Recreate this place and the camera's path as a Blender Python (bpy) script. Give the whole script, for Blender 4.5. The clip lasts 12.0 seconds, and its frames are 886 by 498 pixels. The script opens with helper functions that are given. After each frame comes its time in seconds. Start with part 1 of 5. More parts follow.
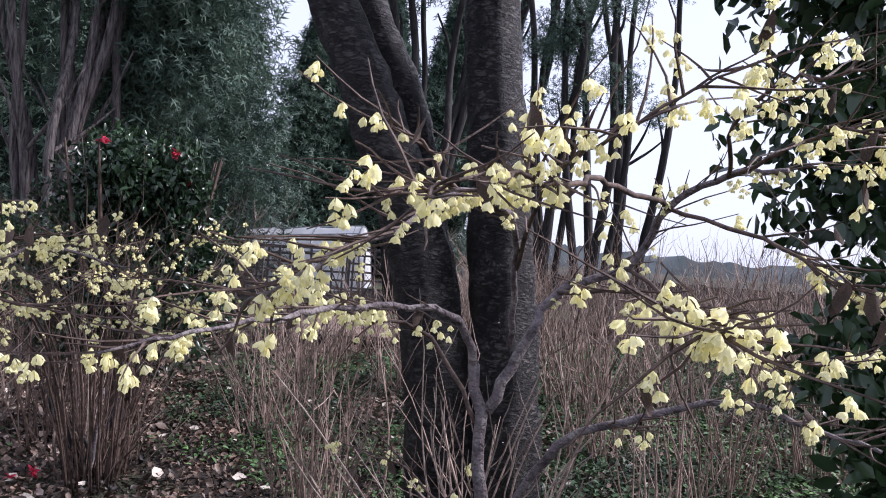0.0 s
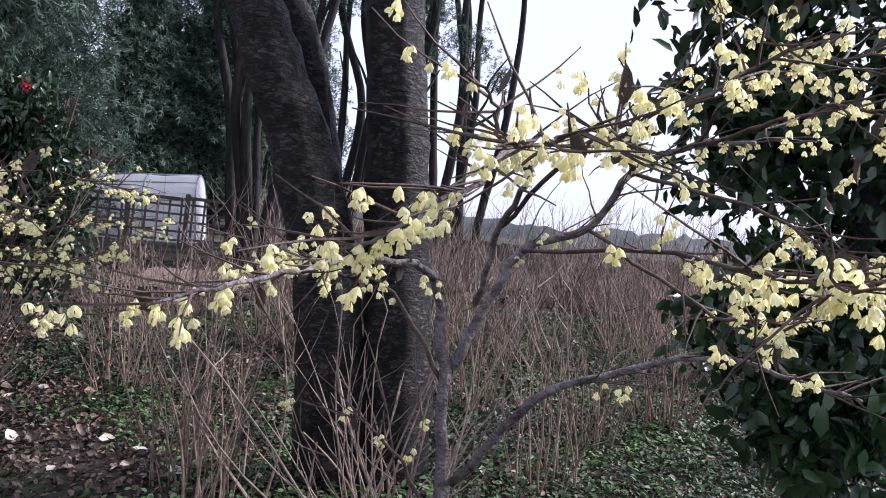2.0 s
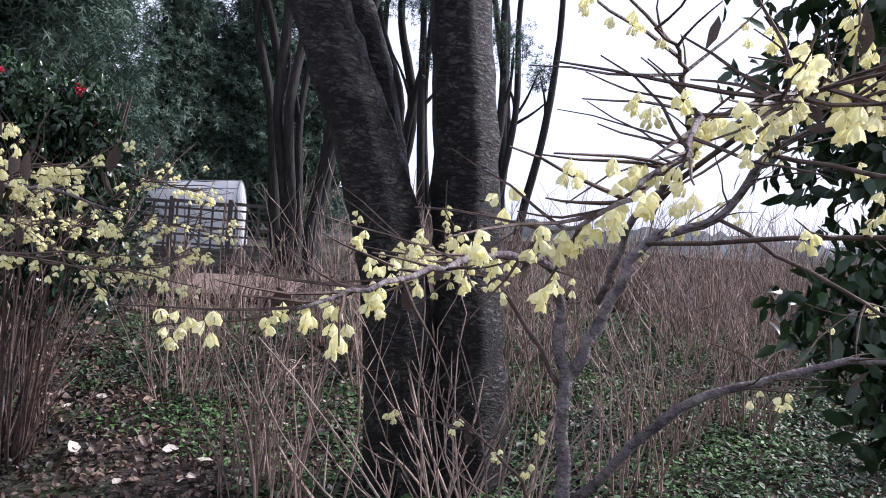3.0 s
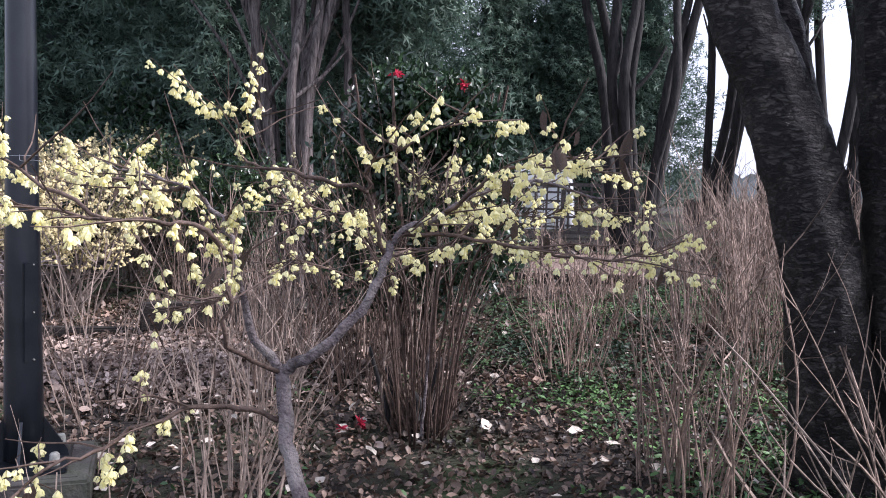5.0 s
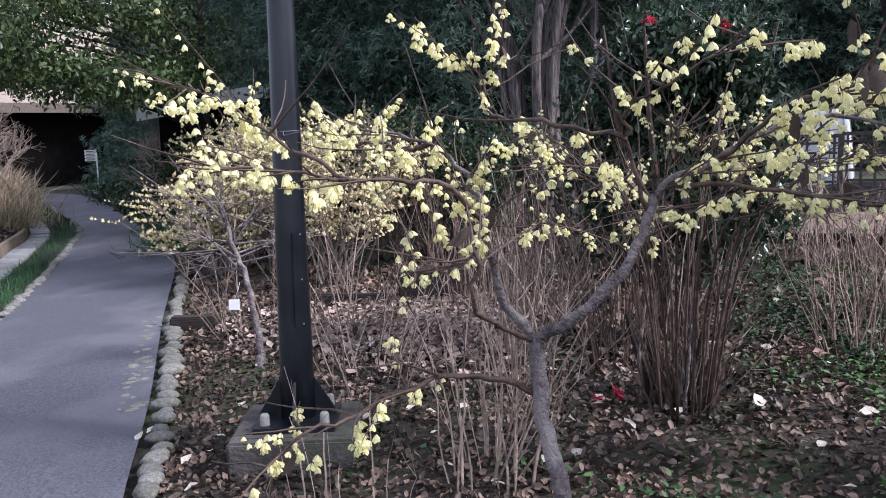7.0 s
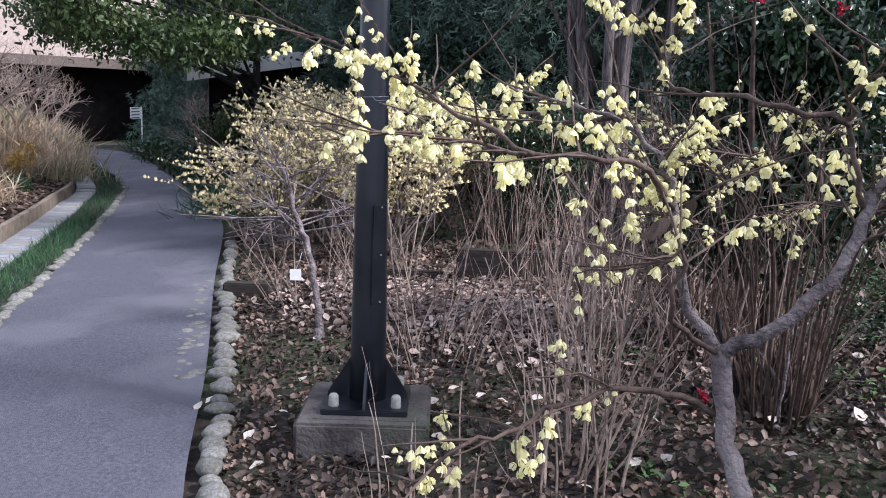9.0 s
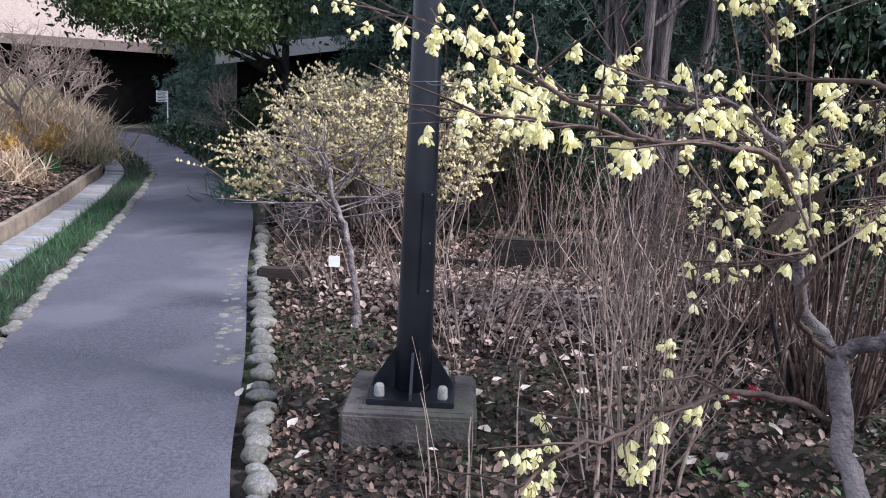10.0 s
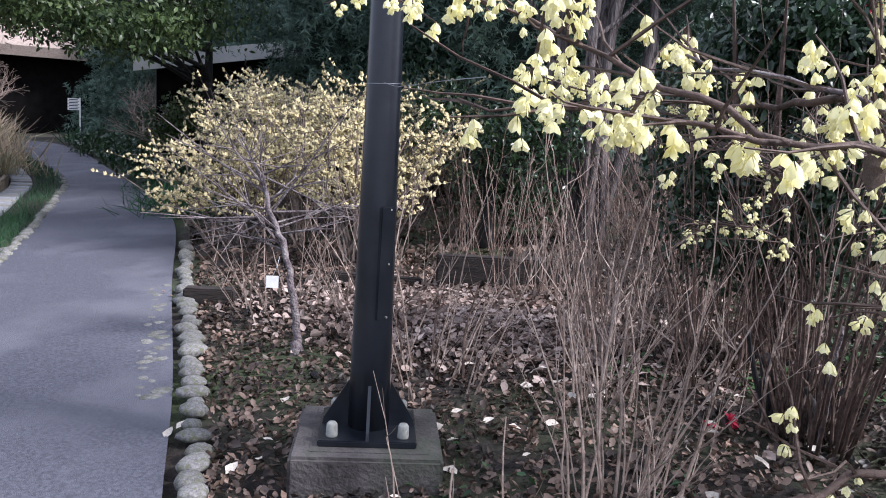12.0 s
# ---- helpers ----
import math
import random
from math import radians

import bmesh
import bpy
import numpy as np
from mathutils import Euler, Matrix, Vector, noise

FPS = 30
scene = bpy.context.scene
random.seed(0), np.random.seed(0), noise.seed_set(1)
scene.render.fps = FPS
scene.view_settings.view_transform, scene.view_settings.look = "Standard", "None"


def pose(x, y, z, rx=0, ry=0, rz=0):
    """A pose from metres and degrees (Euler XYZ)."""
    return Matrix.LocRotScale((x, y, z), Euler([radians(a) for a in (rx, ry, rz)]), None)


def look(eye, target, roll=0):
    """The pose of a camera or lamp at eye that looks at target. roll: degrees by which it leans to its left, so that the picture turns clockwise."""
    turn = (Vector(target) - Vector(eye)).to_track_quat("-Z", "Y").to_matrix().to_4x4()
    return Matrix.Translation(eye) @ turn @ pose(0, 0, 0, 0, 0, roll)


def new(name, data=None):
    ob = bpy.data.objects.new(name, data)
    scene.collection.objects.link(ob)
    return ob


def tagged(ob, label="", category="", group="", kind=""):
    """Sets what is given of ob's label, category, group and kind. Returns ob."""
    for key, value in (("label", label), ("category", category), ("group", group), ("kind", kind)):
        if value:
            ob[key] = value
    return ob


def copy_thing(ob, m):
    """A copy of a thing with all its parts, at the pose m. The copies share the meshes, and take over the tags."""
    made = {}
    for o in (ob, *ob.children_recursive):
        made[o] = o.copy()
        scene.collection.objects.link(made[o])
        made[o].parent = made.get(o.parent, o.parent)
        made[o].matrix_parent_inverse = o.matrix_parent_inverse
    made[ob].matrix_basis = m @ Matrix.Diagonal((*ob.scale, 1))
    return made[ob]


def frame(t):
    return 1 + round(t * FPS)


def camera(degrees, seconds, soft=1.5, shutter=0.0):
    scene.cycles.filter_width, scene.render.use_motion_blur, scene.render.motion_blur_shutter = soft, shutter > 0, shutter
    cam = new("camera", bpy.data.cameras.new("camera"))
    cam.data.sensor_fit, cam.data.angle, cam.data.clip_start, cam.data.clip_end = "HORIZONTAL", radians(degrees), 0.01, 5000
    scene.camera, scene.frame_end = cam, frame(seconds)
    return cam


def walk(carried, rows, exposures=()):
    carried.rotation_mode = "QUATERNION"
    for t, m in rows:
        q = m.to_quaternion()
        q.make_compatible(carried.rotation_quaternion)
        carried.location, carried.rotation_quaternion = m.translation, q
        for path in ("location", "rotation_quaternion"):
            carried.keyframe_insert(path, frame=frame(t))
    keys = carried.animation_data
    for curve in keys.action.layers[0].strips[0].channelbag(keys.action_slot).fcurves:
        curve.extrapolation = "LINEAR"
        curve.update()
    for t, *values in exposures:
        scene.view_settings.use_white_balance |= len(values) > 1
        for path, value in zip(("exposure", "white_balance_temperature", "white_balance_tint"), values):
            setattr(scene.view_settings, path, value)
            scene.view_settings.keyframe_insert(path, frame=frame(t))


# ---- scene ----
cam = camera(57.5, 12.0, soft=1.0)
PATH = [
    (0, (0.095, 0.539, 1.567), (-0.151, 2.524, 1.583), 4.48),
    (0.5, (0.051, 0.549, 1.560), (-0.171, 2.536, 1.577), 5.43),
    (1, (-0.091, 0.542, 1.533), (-0.185, 2.540, 1.537), 5.69),
    (1.5, (-0.212, 0.550, 1.532), (-0.157, 2.549, 1.503), 5.80),
    (2, (-0.254, 0.558, 1.529), (-0.058, 2.548, 1.481), 6.50),
    (2.5, (-0.318, 0.660, 1.506), (-0.089, 2.647, 1.460), 6.53),
    (2.7, (-0.359, 0.705, 1.497), (-0.162, 2.695, 1.454), 6.10),
    (4.3, (-0.709, 0.807, 1.483), (-1.062, 2.772, 1.368), 3.09),
    (4.5, (-0.761, 0.793, 1.488), (-1.196, 2.741, 1.363), 2.54),
    (5, (-0.867, 0.797, 1.480), (-1.481, 2.694, 1.324), 1.86),
    (5.5, (-0.915, 0.822, 1.470), (-1.719, 2.644, 1.278), 1.38),
    (6, (-0.940, 0.880, 1.458), (-1.887, 2.629, 1.241), 0.41),
    (6.5, (-0.947, 0.914, 1.453), (-2.011, 2.592, 1.225), -0.72),
    (7, (-0.950, 0.941, 1.446), (-2.104, 2.557, 1.206), -1.30),
    (7.2, (-0.950, 0.946, 1.442), (-2.124, 2.545, 1.192), -1.07),
    (9, (-1.268, 0.970, 1.435), (-2.477, 2.535, 1.137), 1.90),
    (9.5, (-1.343, 0.938, 1.446), (-2.553, 2.497, 1.122), 2.41),
    (10, (-1.411, 0.946, 1.424), (-2.653, 2.479, 1.094), 2.65),
    (10.5, (-1.515, 1.019, 1.411), (-2.749, 2.560, 1.089), 2.64),
    (11, (-1.570, 1.057, 1.412), (-2.761, 2.633, 1.100), 3.08),
    (11.5, (-1.621, 1.094, 1.406), (-2.764, 2.704, 1.092), 3.22),
    (12, (-1.730, 1.120, 1.392), (-2.824, 2.769, 1.104), 3.34),
]
walk(cam, [(t, look(eye, target, roll)) for t, eye, target, roll in PATH], [(0.0, 0.36, 5900, 24), (2.5, 0.41, 5900, 23), (4.5, 0.68, 5950, 23), (5.2, 0.68, 5950, 22), (7.0, 0.46, 5800, 20), (9.0, 0.5, 5800, 20), (12.0, 0.6, 5800, 19)])

# ---- world, sun, exposure ----
SUN_ELEV, SUN_AZ = 40.0, 72.0          # azimuth in degrees from +y towards +x
world = bpy.data.worlds.new("overcast_sky")
scene.world = world
world.use_nodes = True
wn = world.node_tree
sky = wn.nodes.new("ShaderNodeTexSky")
sky.sky_type, sky.sun_disc = "NISHITA", False
sky.sun_elevation, sky.sun_rotation = radians(SUN_ELEV), radians(SUN_AZ)
sky.dust_density, sky.air_density = 3.0, 1.0
cloud_noise = wn.nodes.new("ShaderNodeTexNoise")
cloud_noise.inputs["Scale"].default_value = 1.6
cloud_noise.inputs["Detail"].default_value = 5.0
cloud_ramp = wn.nodes.new("ShaderNodeValToRGB")
cloud_ramp.color_ramp.elements[0].color = (7.4, 8.1, 9.3, 1)
cloud_ramp.color_ramp.elements[1].color = (9.8, 10.4, 11.4, 1)
cloud_mix = wn.nodes.new("ShaderNodeMixRGB")
cloud_mix.inputs[0].default_value = 0.75
wn.links.new(cloud_noise.outputs[0], cloud_ramp.inputs[0])
wn.links.new(sky.outputs[0], cloud_mix.inputs[1])
wn.links.new(cloud_ramp.outputs[0], cloud_mix.inputs[2])
wn.links.new(cloud_mix.outputs[0], wn.nodes["Background"].inputs[0])
wn.nodes["Background"].inputs[1].default_value = 0.1
sun = new("sun", bpy.data.lights.new("sun", "SUN"))
sun.data.energy, sun.data.angle, sun.data.color = 5.2, radians(11), (1.0, 0.96, 0.91)
_az, _el = radians(SUN_AZ), radians(SUN_ELEV)
sun.matrix_world = look((20 * math.sin(_az), 20 * math.cos(_az), 20 * math.tan(_el)), (0, 0, 0))


# ---- materials ----
def material(name, low, high, scale=8.0, rough=0.8, bump=0.3, bump_scale=60.0, metal=0.0, spec=0.3,
             stretch=(1, 1, 1), stain=None, stain_scale=1.5, thin=0.0, per_object=0.0, per_island=0.0, flakes=0.0):
    """Two tones mixed by noise, a second, coarser stain, fine relief; thin: share of light let through."""
    m = bpy.data.materials.new(name)
    m.use_nodes = True
    n, k = m.node_tree.nodes, m.node_tree.links
    bsdf = n["Principled BSDF"]
    co = n.new("ShaderNodeTexCoord")
    mp = n.new("ShaderNodeMapping")
    mp.inputs["Scale"].default_value = stretch
    k.new(co.outputs["Object"], mp.inputs[0])
    tex = n.new("ShaderNodeTexNoise")
    tex.inputs["Scale"].default_value, tex.inputs["Detail"].default_value = scale, 6.0
    tex.inputs["Roughness"].default_value = 0.65
    k.new(mp.outputs[0], tex.inputs[0])
    ramp = n.new("ShaderNodeValToRGB")
    ramp.color_ramp.elements[0].position, ramp.color_ramp.elements[1].position = 0.34, 0.68
    ramp.color_ramp.elements[0].color, ramp.color_ramp.elements[1].color = (*low, 1), (*high, 1)
    k.new(tex.outputs[0], ramp.inputs[0])
    col = ramp.outputs[0]
    if stain:
        t2 = n.new("ShaderNodeTexNoise")
        t2.inputs["Scale"].default_value, t2.inputs["Detail"].default_value = stain_scale, 4.0
        k.new(co.outputs["Object"], t2.inputs[0])
        r2 = n.new("ShaderNodeValToRGB")
        r2.color_ramp.elements[0].position, r2.color_ramp.elements[1].position = 0.48, 0.66
        k.new(t2.outputs[0], r2.inputs[0])
        mx = n.new("ShaderNodeMixRGB")
        mx.inputs[2].default_value = (*stain, 1)
        k.new(r2.outputs[0], mx.inputs[0])
        k.new(col, mx.inputs[1])
        col = mx.outputs[0]
    for amount, kind, socket in ((per_object, "ShaderNodeObjectInfo", "Random"), (per_island, "ShaderNodeNewGeometry", "Random Per Island")):
        if amount:
            oi = n.new(kind)
            mr = n.new("ShaderNodeMapRange")
            mr.inputs[3].default_value, mr.inputs[4].default_value = 1 - amount, 1 + amount
            k.new(oi.outputs[socket], mr.inputs[0])
            hs = n.new("ShaderNodeHueSaturation")
            k.new(mr.outputs[0], hs.inputs["Value"])
            k.new(col, hs.inputs["Color"])
            col = hs.outputs[0]
    height = None
    if flakes:
        vo = n.new("ShaderNodeTexVoronoi")
        vo.feature, vo.inputs["Scale"].default_value = "DISTANCE_TO_EDGE", flakes
        warp = n.new("ShaderNodeMixRGB")
        warp.blend_type, warp.inputs[0].default_value = "ADD", 0.3
        k.new(mp.outputs[0], warp.inputs[1])
        k.new(tex.outputs["Color"], warp.inputs[2])
        k.new(warp.outputs[0], vo.inputs["Vector"])
        edge = n.new("ShaderNodeMapRange")
        edge.inputs[2].default_value = 0.16
        edge.inputs[3].default_value = 0.35
        k.new(vo.outputs[0], edge.inputs[0])
        dark = n.new("ShaderNodeMixRGB")
        dark.blend_type, dark.inputs[0].default_value = "MULTIPLY", 1.0
        k.new(col, dark.inputs[1])
        k.new(edge.outputs[0], dark.inputs[2])
        col, height = dark.outputs[0], edge.outputs[0]
    k.new(col, bsdf.inputs["Base Color"])
    bsdf.inputs["Roughness"].default_value, bsdf.inputs["Metallic"].default_value = rough, metal
    bsdf.inputs["Specular IOR Level"].default_value = spec
    if bump:
        t3 = n.new("ShaderNodeTexNoise")
        t3.inputs["Scale"].default_value, t3.inputs["Detail"].default_value = bump_scale, 5.0
        k.new(mp.outputs[0], t3.inputs[0])
        bp = n.new("ShaderNodeBump")
        bp.inputs["Strength"].default_value, bp.inputs["Distance"].default_value = bump, 0.02
        if height:
            add = n.new("ShaderNodeMath")
            add.operation = "ADD"
            k.new(t3.outputs[0], add.inputs[0])
            k.new(height, add.inputs[1])
            k.new(add.outputs[0], bp.inputs["Height"])
        else:
            k.new(t3.outputs[0], bp.inputs["Height"])
        k.new(bp.outputs[0], bsdf.inputs["Normal"])
    if thin:
        tr = n.new("ShaderNodeBsdfTranslucent")
        k.new(col, tr.inputs[0])
        ms = n.new("ShaderNodeMixShader")
        ms.inputs[0].default_value = thin
        k.new(bsdf.outputs[0], ms.inputs[1])
        k.new(tr.outputs[0], ms.inputs[2])
        k.new(ms.outputs[0], n["Material Output"].inputs[0])
    return m


M_SOIL = material("soil", (0.012, 0.01, 0.008), (0.048, 0.038, 0.031), 9, 0.95, 0.9, 45, stain=(0.045, 0.06, 0.025), stain_scale=0.9)
M_ASPHALT = material("asphalt", (0.055, 0.056, 0.069), (0.13, 0.132, 0.158), 60, 0.7, 0.6, 200, stain=(0.135, 0.135, 0.155), stain_scale=1.3)
M_STONE = material("cobble", (0.1, 0.097, 0.093), (0.31, 0.3, 0.285), 11, 0.85, 0.5, 50, stain=(0.13, 0.14, 0.08), stain_scale=6, per_object=0.25)
M_SLAB = material("kerb_slab", (0.15, 0.155, 0.165), (0.32, 0.33, 0.345), 9, 0.8, 0.3, 60, stain=(0.22, 0.21, 0.18), stain_scale=2, per_object=0.12)
M_CONCRETE = material("weathered_concrete", (0.045, 0.04, 0.037), (0.13, 0.115, 0.108), 6, 0.9, 0.5, 55, stain=(0.07, 0.075, 0.055), stain_scale=4)
M_POLE = material("dark_green_paint", (0.006, 0.008, 0.012), (0.012, 0.015, 0.02), 14, 0.28, 0.05, 120, spec=0.55, stain=(0.015, 0.018, 0.022), stain_scale=5)
M_BOLT = material("pale_cap", (0.2, 0.2, 0.175), (0.36, 0.36, 0.32), 30, 0.6, 0.2)
M_BARK = material("black_fissured_bark", (0.008, 0.007, 0.007), (0.036, 0.031, 0.028), 9, 0.62, 1.0, 26, stretch=(1.0, 1.0, 2.2), stain=(0.055, 0.05, 0.044), stain_scale=7, flakes=13)
M_BARK2 = material("dark_far_bark", (0.01, 0.0095, 0.0095), (0.042, 0.039, 0.037), 6, 0.9, 0.6, 20, stretch=(4, 4, 0.7))
M_SHAG = material("grey_shaggy_bark", (0.016, 0.013, 0.012), (0.22, 0.19, 0.18), 9, 0.9, 1.0, 30, stretch=(5, 5, 0.5))
M_LIMB = material("purple_grey_bark", (0.065, 0.052, 0.053), (0.23, 0.19, 0.19), 26, 0.75, 0.9, 90, stain=(0.26, 0.23, 0.215), stain_scale=16)
M_TWIG = material("dark_twig_bark", (0.04, 0.026, 0.02), (0.14, 0.095, 0.075), 30, 0.7, 0.3, 120)
M_CANE = material("brown_cane_bark", (0.08, 0.056, 0.044), (0.33, 0.24, 0.19), 14, 0.65, 0.3, 80, per_island=0.65)
M_PALECANE = material("pale_cane_bark", (0.15, 0.11, 0.088), (0.38, 0.3, 0.245), 20, 0.7, 0.3, 80, per_island=0.3)
M_PETAL = material("pale_yellow_petal", (0.87, 0.81, 0.38), (0.95, 0.92, 0.6), 40, 0.6, 0.15, 90, thin=0.45, per_object=0.12)
M_PETAL2 = material("pale_yellow_petal_far", (0.5, 0.42, 0.2), (0.76, 0.68, 0.42), 40, 0.6, 0, thin=0.35, per_island=0.25)
M_CURL = material("curled_dead_leaf", (0.05, 0.035, 0.028), (0.13, 0.095, 0.075), 30, 0.85, 0.4, 90, thin=0.1)
M_CONIFER = material("conifer_green", (0.036, 0.068, 0.05), (0.12, 0.18, 0.13), 1.2, 0.7, 0, thin=0.2, per_island=0.45)
# Near-black green: the shade inside a cypress crown, put into the colour.
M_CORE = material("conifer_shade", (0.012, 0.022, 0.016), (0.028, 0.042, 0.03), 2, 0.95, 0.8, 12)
M_GLOSSY = material("glossy_evergreen_leaf", (0.014, 0.034, 0.014), (0.04, 0.075, 0.026), 3, 0.28, 0, spec=0.5, thin=0.12, per_island=0.4)
M_BOUGH = material("green_bough_leaf", (0.022, 0.042, 0.016), (0.09, 0.13, 0.044), 2, 0.4, 0, thin=0.25, per_island=0.45)
M_FARTWIG = material("grey_brown_twig", (0.1, 0.078, 0.066), (0.26, 0.21, 0.18), 14, 0.8, 0)
M_CAMELLIA = material("camellia_leaf", (0.012, 0.028, 0.014), (0.03, 0.062, 0.025), 3, 0.3, 0, spec=0.5, thin=0.08, per_island=0.4)
M_RED = material("red_petal", (0.48, 0.02, 0.05), (0.64, 0.06, 0.11), 40, 0.5, 0.1, thin=0.25)
M_COVER = material("ground_ivy_leaf", (0.018, 0.045, 0.018), (0.105, 0.195, 0.062), 4, 0.52, 0, thin=0.15, per_island=0.65, stain=(0.03, 0.055, 0.03), stain_scale=1.0)
M_GRASS = material("mondo_grass", (0.012, 0.042, 0.02), (0.045, 0.125, 0.045), 6, 0.5, 0, thin=0.2, per_island=0.4)
M_DRY = material("dry_grass", (0.36, 0.27, 0.17), (0.62, 0.5, 0.37), 6, 0.8, 0, thin=0.25, per_island=0.3)
M_LITTER = material("leaf_litter", (0.014, 0.011, 0.009), (0.23, 0.16, 0.12), 2.2, 0.5, 0, thin=0.1, per_island=0.85)
M_PALELEAF = material("pale_fallen_leaf", (0.42, 0.36, 0.28), (0.68, 0.62, 0.54), 10, 0.6, 0.2, per_object=0.25)
M_TANLEAF = material("tan_fallen_leaf", (0.2, 0.14, 0.11), (0.48, 0.385, 0.33), 3, 0.6, 0, thin=0.12, per_island=0.5)
M_TIMBER = material("dark_wet_timber", (0.012, 0.01, 0.009), (0.045, 0.036, 0.03), 8, 0.85, 0.5, 40, stretch=(1, 1, 6))
M_BOARD = material("brown_board", (0.13, 0.105, 0.078), (0.27, 0.225, 0.17), 6, 0.85, 0.4, 40)
M_CLAY = material("red_brown_clay", (0.13, 0.092, 0.075), (0.25, 0.18, 0.15), 7, 0.95, 0.6, 30)
M_LATTICE = material("grey_lattice_wood", (0.07, 0.06, 0.055), (0.15, 0.13, 0.12), 20, 0.85, 0.3, 60)
M_FILM = material("white_plastic_film", (0.86, 0.88, 0.9), (0.93, 0.94, 0.95), 3, 0.35, 0.15, 6, thin=0.45)
M_METAL = material("galvanised_hoop", (0.3, 0.31, 0.33), (0.45, 0.46, 0.48), 20, 0.45, 0, metal=0.8)
M_ROOF = material("pale_grey_roof_sheet", (0.68, 0.72, 0.76), (0.8, 0.83, 0.85), 4, 0.5, 0.1, 30, stain=(0.45, 0.47, 0.48), stain_scale=1.2)
# Near-black, hardly reflecting: deep shade under the eaves painted as wall colour.
M_SHADEWALL = material("deep_shade_wall", (0.004, 0.0035, 0.0035), (0.01, 0.009, 0.008), 3, 1.0, 0.4, 20, spec=0.05)
M_THATCH = material("tan_thatch", (0.24, 0.19, 0.155), (0.42, 0.35, 0.3), 9, 0.95, 0.9, 30, stretch=(1, 1, 5))
M_WHITE = material("white_card", (0.72, 0.72, 0.7), (0.82, 0.82, 0.8), 20, 0.5, 0.05)
M_INK = material("dark_ink", (0.03, 0.03, 0.035), (0.05, 0.05, 0.055), 20, 0.6, 0)
M_PLAQUE = material("grey_plaque", (0.2, 0.22, 0.23), (0.3, 0.32, 0.33), 20, 0.45, 0.05)
M_HILL = material("far_wooded_hill", (0.02, 0.03, 0.034), (0.045, 0.06, 0.064), 0.05, 0.95, 0, stain=(0.1, 0.12, 0.13), stain_scale=0.02)
M_FENCE = material("weathered_fence_board", (0.05, 0.043, 0.04), (0.11, 0.095, 0.088), 5, 0.85, 0.3, 40, stretch=(1, 1, 0.4), per_object=0.2)


# ---- building helpers ----
class Geo:
    """Vertices and faces gathered for one mesh."""

    def __init__(self):
        self.v, self.f = [], []

    def tube(self, pts, radii, sides=5, cap=True, rough=0.0, rng=None):
        pts = [Vector(p) for p in pts]
        first, last = len(self.v), len(pts) - 1
        side = Vector((1, 0.13, 0.07))
        for i, p in enumerate(pts):
            d = (pts[min(i + 1, last)] - pts[max(i - 1, 0)]).normalized()
            side = (side - d * side.dot(d))
            side = side.normalized() if side.length > 1e-4 else d.orthogonal().normalized()
            other = d.cross(side)
            for j in range(sides):
                a = 2 * math.pi * j / sides
                r = radii[i] * (1 + (rng.uniform(-rough, rough) if rough else 0))
                self.v.append(p + side * (r * math.cos(a)) + other * (r * math.sin(a)))
        for i in range(last):
            for j in range(sides):
                a, b = first + i * sides + j, first + i * sides + (j + 1) % sides
                self.f.append((a, b, b + sides, a + sides))
        if cap:
            self.f.append(tuple(first + j for j in reversed(range(sides))))
            self.f.append(tuple(first + last * sides + j for j in range(sides)))

    def box(self, m, sx, sy, sz):
        o = len(self.v)
        for x in (-0.5, 0.5):
            for y in (-0.5, 0.5):
                for z in (-0.5, 0.5):
                    self.v.append(m @ Vector((x * sx, y * sy, z * sz)))
        for q in ((0, 1, 3, 2), (4, 6, 7, 5), (0, 4, 5, 1), (2, 3, 7, 6), (0, 2, 6, 4), (1, 5, 7, 3)):
            self.f.append(tuple(o + i for i in q))

    def mesh(self, name, smooth=False):
        me = bpy.data.meshes.new(name)
        me.from_pydata(self.v, [], self.f)
        if smooth:
            me.polygons.foreach_set("use_smooth", [True] * len(me.polygons))
        me.update()
        return me


def ob_from(name, me, mat, parent=None, label=""):
    me.materials.clear()
    me.materials.append(mat)
    ob = new(name, me)
    ob.parent = parent
    if label:
        tagged(ob, label)
    return ob


def part(name, geo, mat, parent, label="", smooth=False):
    return ob_from(name, geo.mesh(name, smooth), mat, parent, label)


def thing(name, label, category, at=(0, 0, 0), group="", kind=""):
    e = new(name)
    e.location = at
    e.empty_display_size = 0.1
    return tagged(e, label, category, group, kind)


def soft_edges(geo, name, mat, parent, width, label=""):
    """A part with its hard edges rounded."""
    me = geo.mesh(name)
    bm = bmesh.new()
    bm.from_mesh(me)
    bmesh.ops.remove_doubles(bm, verts=bm.verts, dist=1e-5)
    bmesh.ops.bevel(bm, geom=list(bm.edges), offset=width, segments=2, affect="EDGES", clamp_overlap=True)
    bm.to_mesh(me)
    bm.free()
    return ob_from(name, me, mat, parent, label)


def smooth_line(pts, per=8):
    """Points of a smooth curve through the given ones."""
    p = [Vector(q) for q in pts]
    p = [p[0] * 2 - p[1]] + p + [p[-1] * 2 - p[-2]]
    out = []
    for i in range(1, len(p) - 2):
        for s in range(per):
            t = s / per
            a, b, c, d = p[i - 1], p[i], p[i + 1], p[i + 2]
            out.append(0.5 * (2 * b + (c - a) * t + (2 * a - 5 * b + 4 * c - d) * t * t + (3 * b - a - 3 * c + d) * t ** 3))
    out.append(p[-2])
    return out


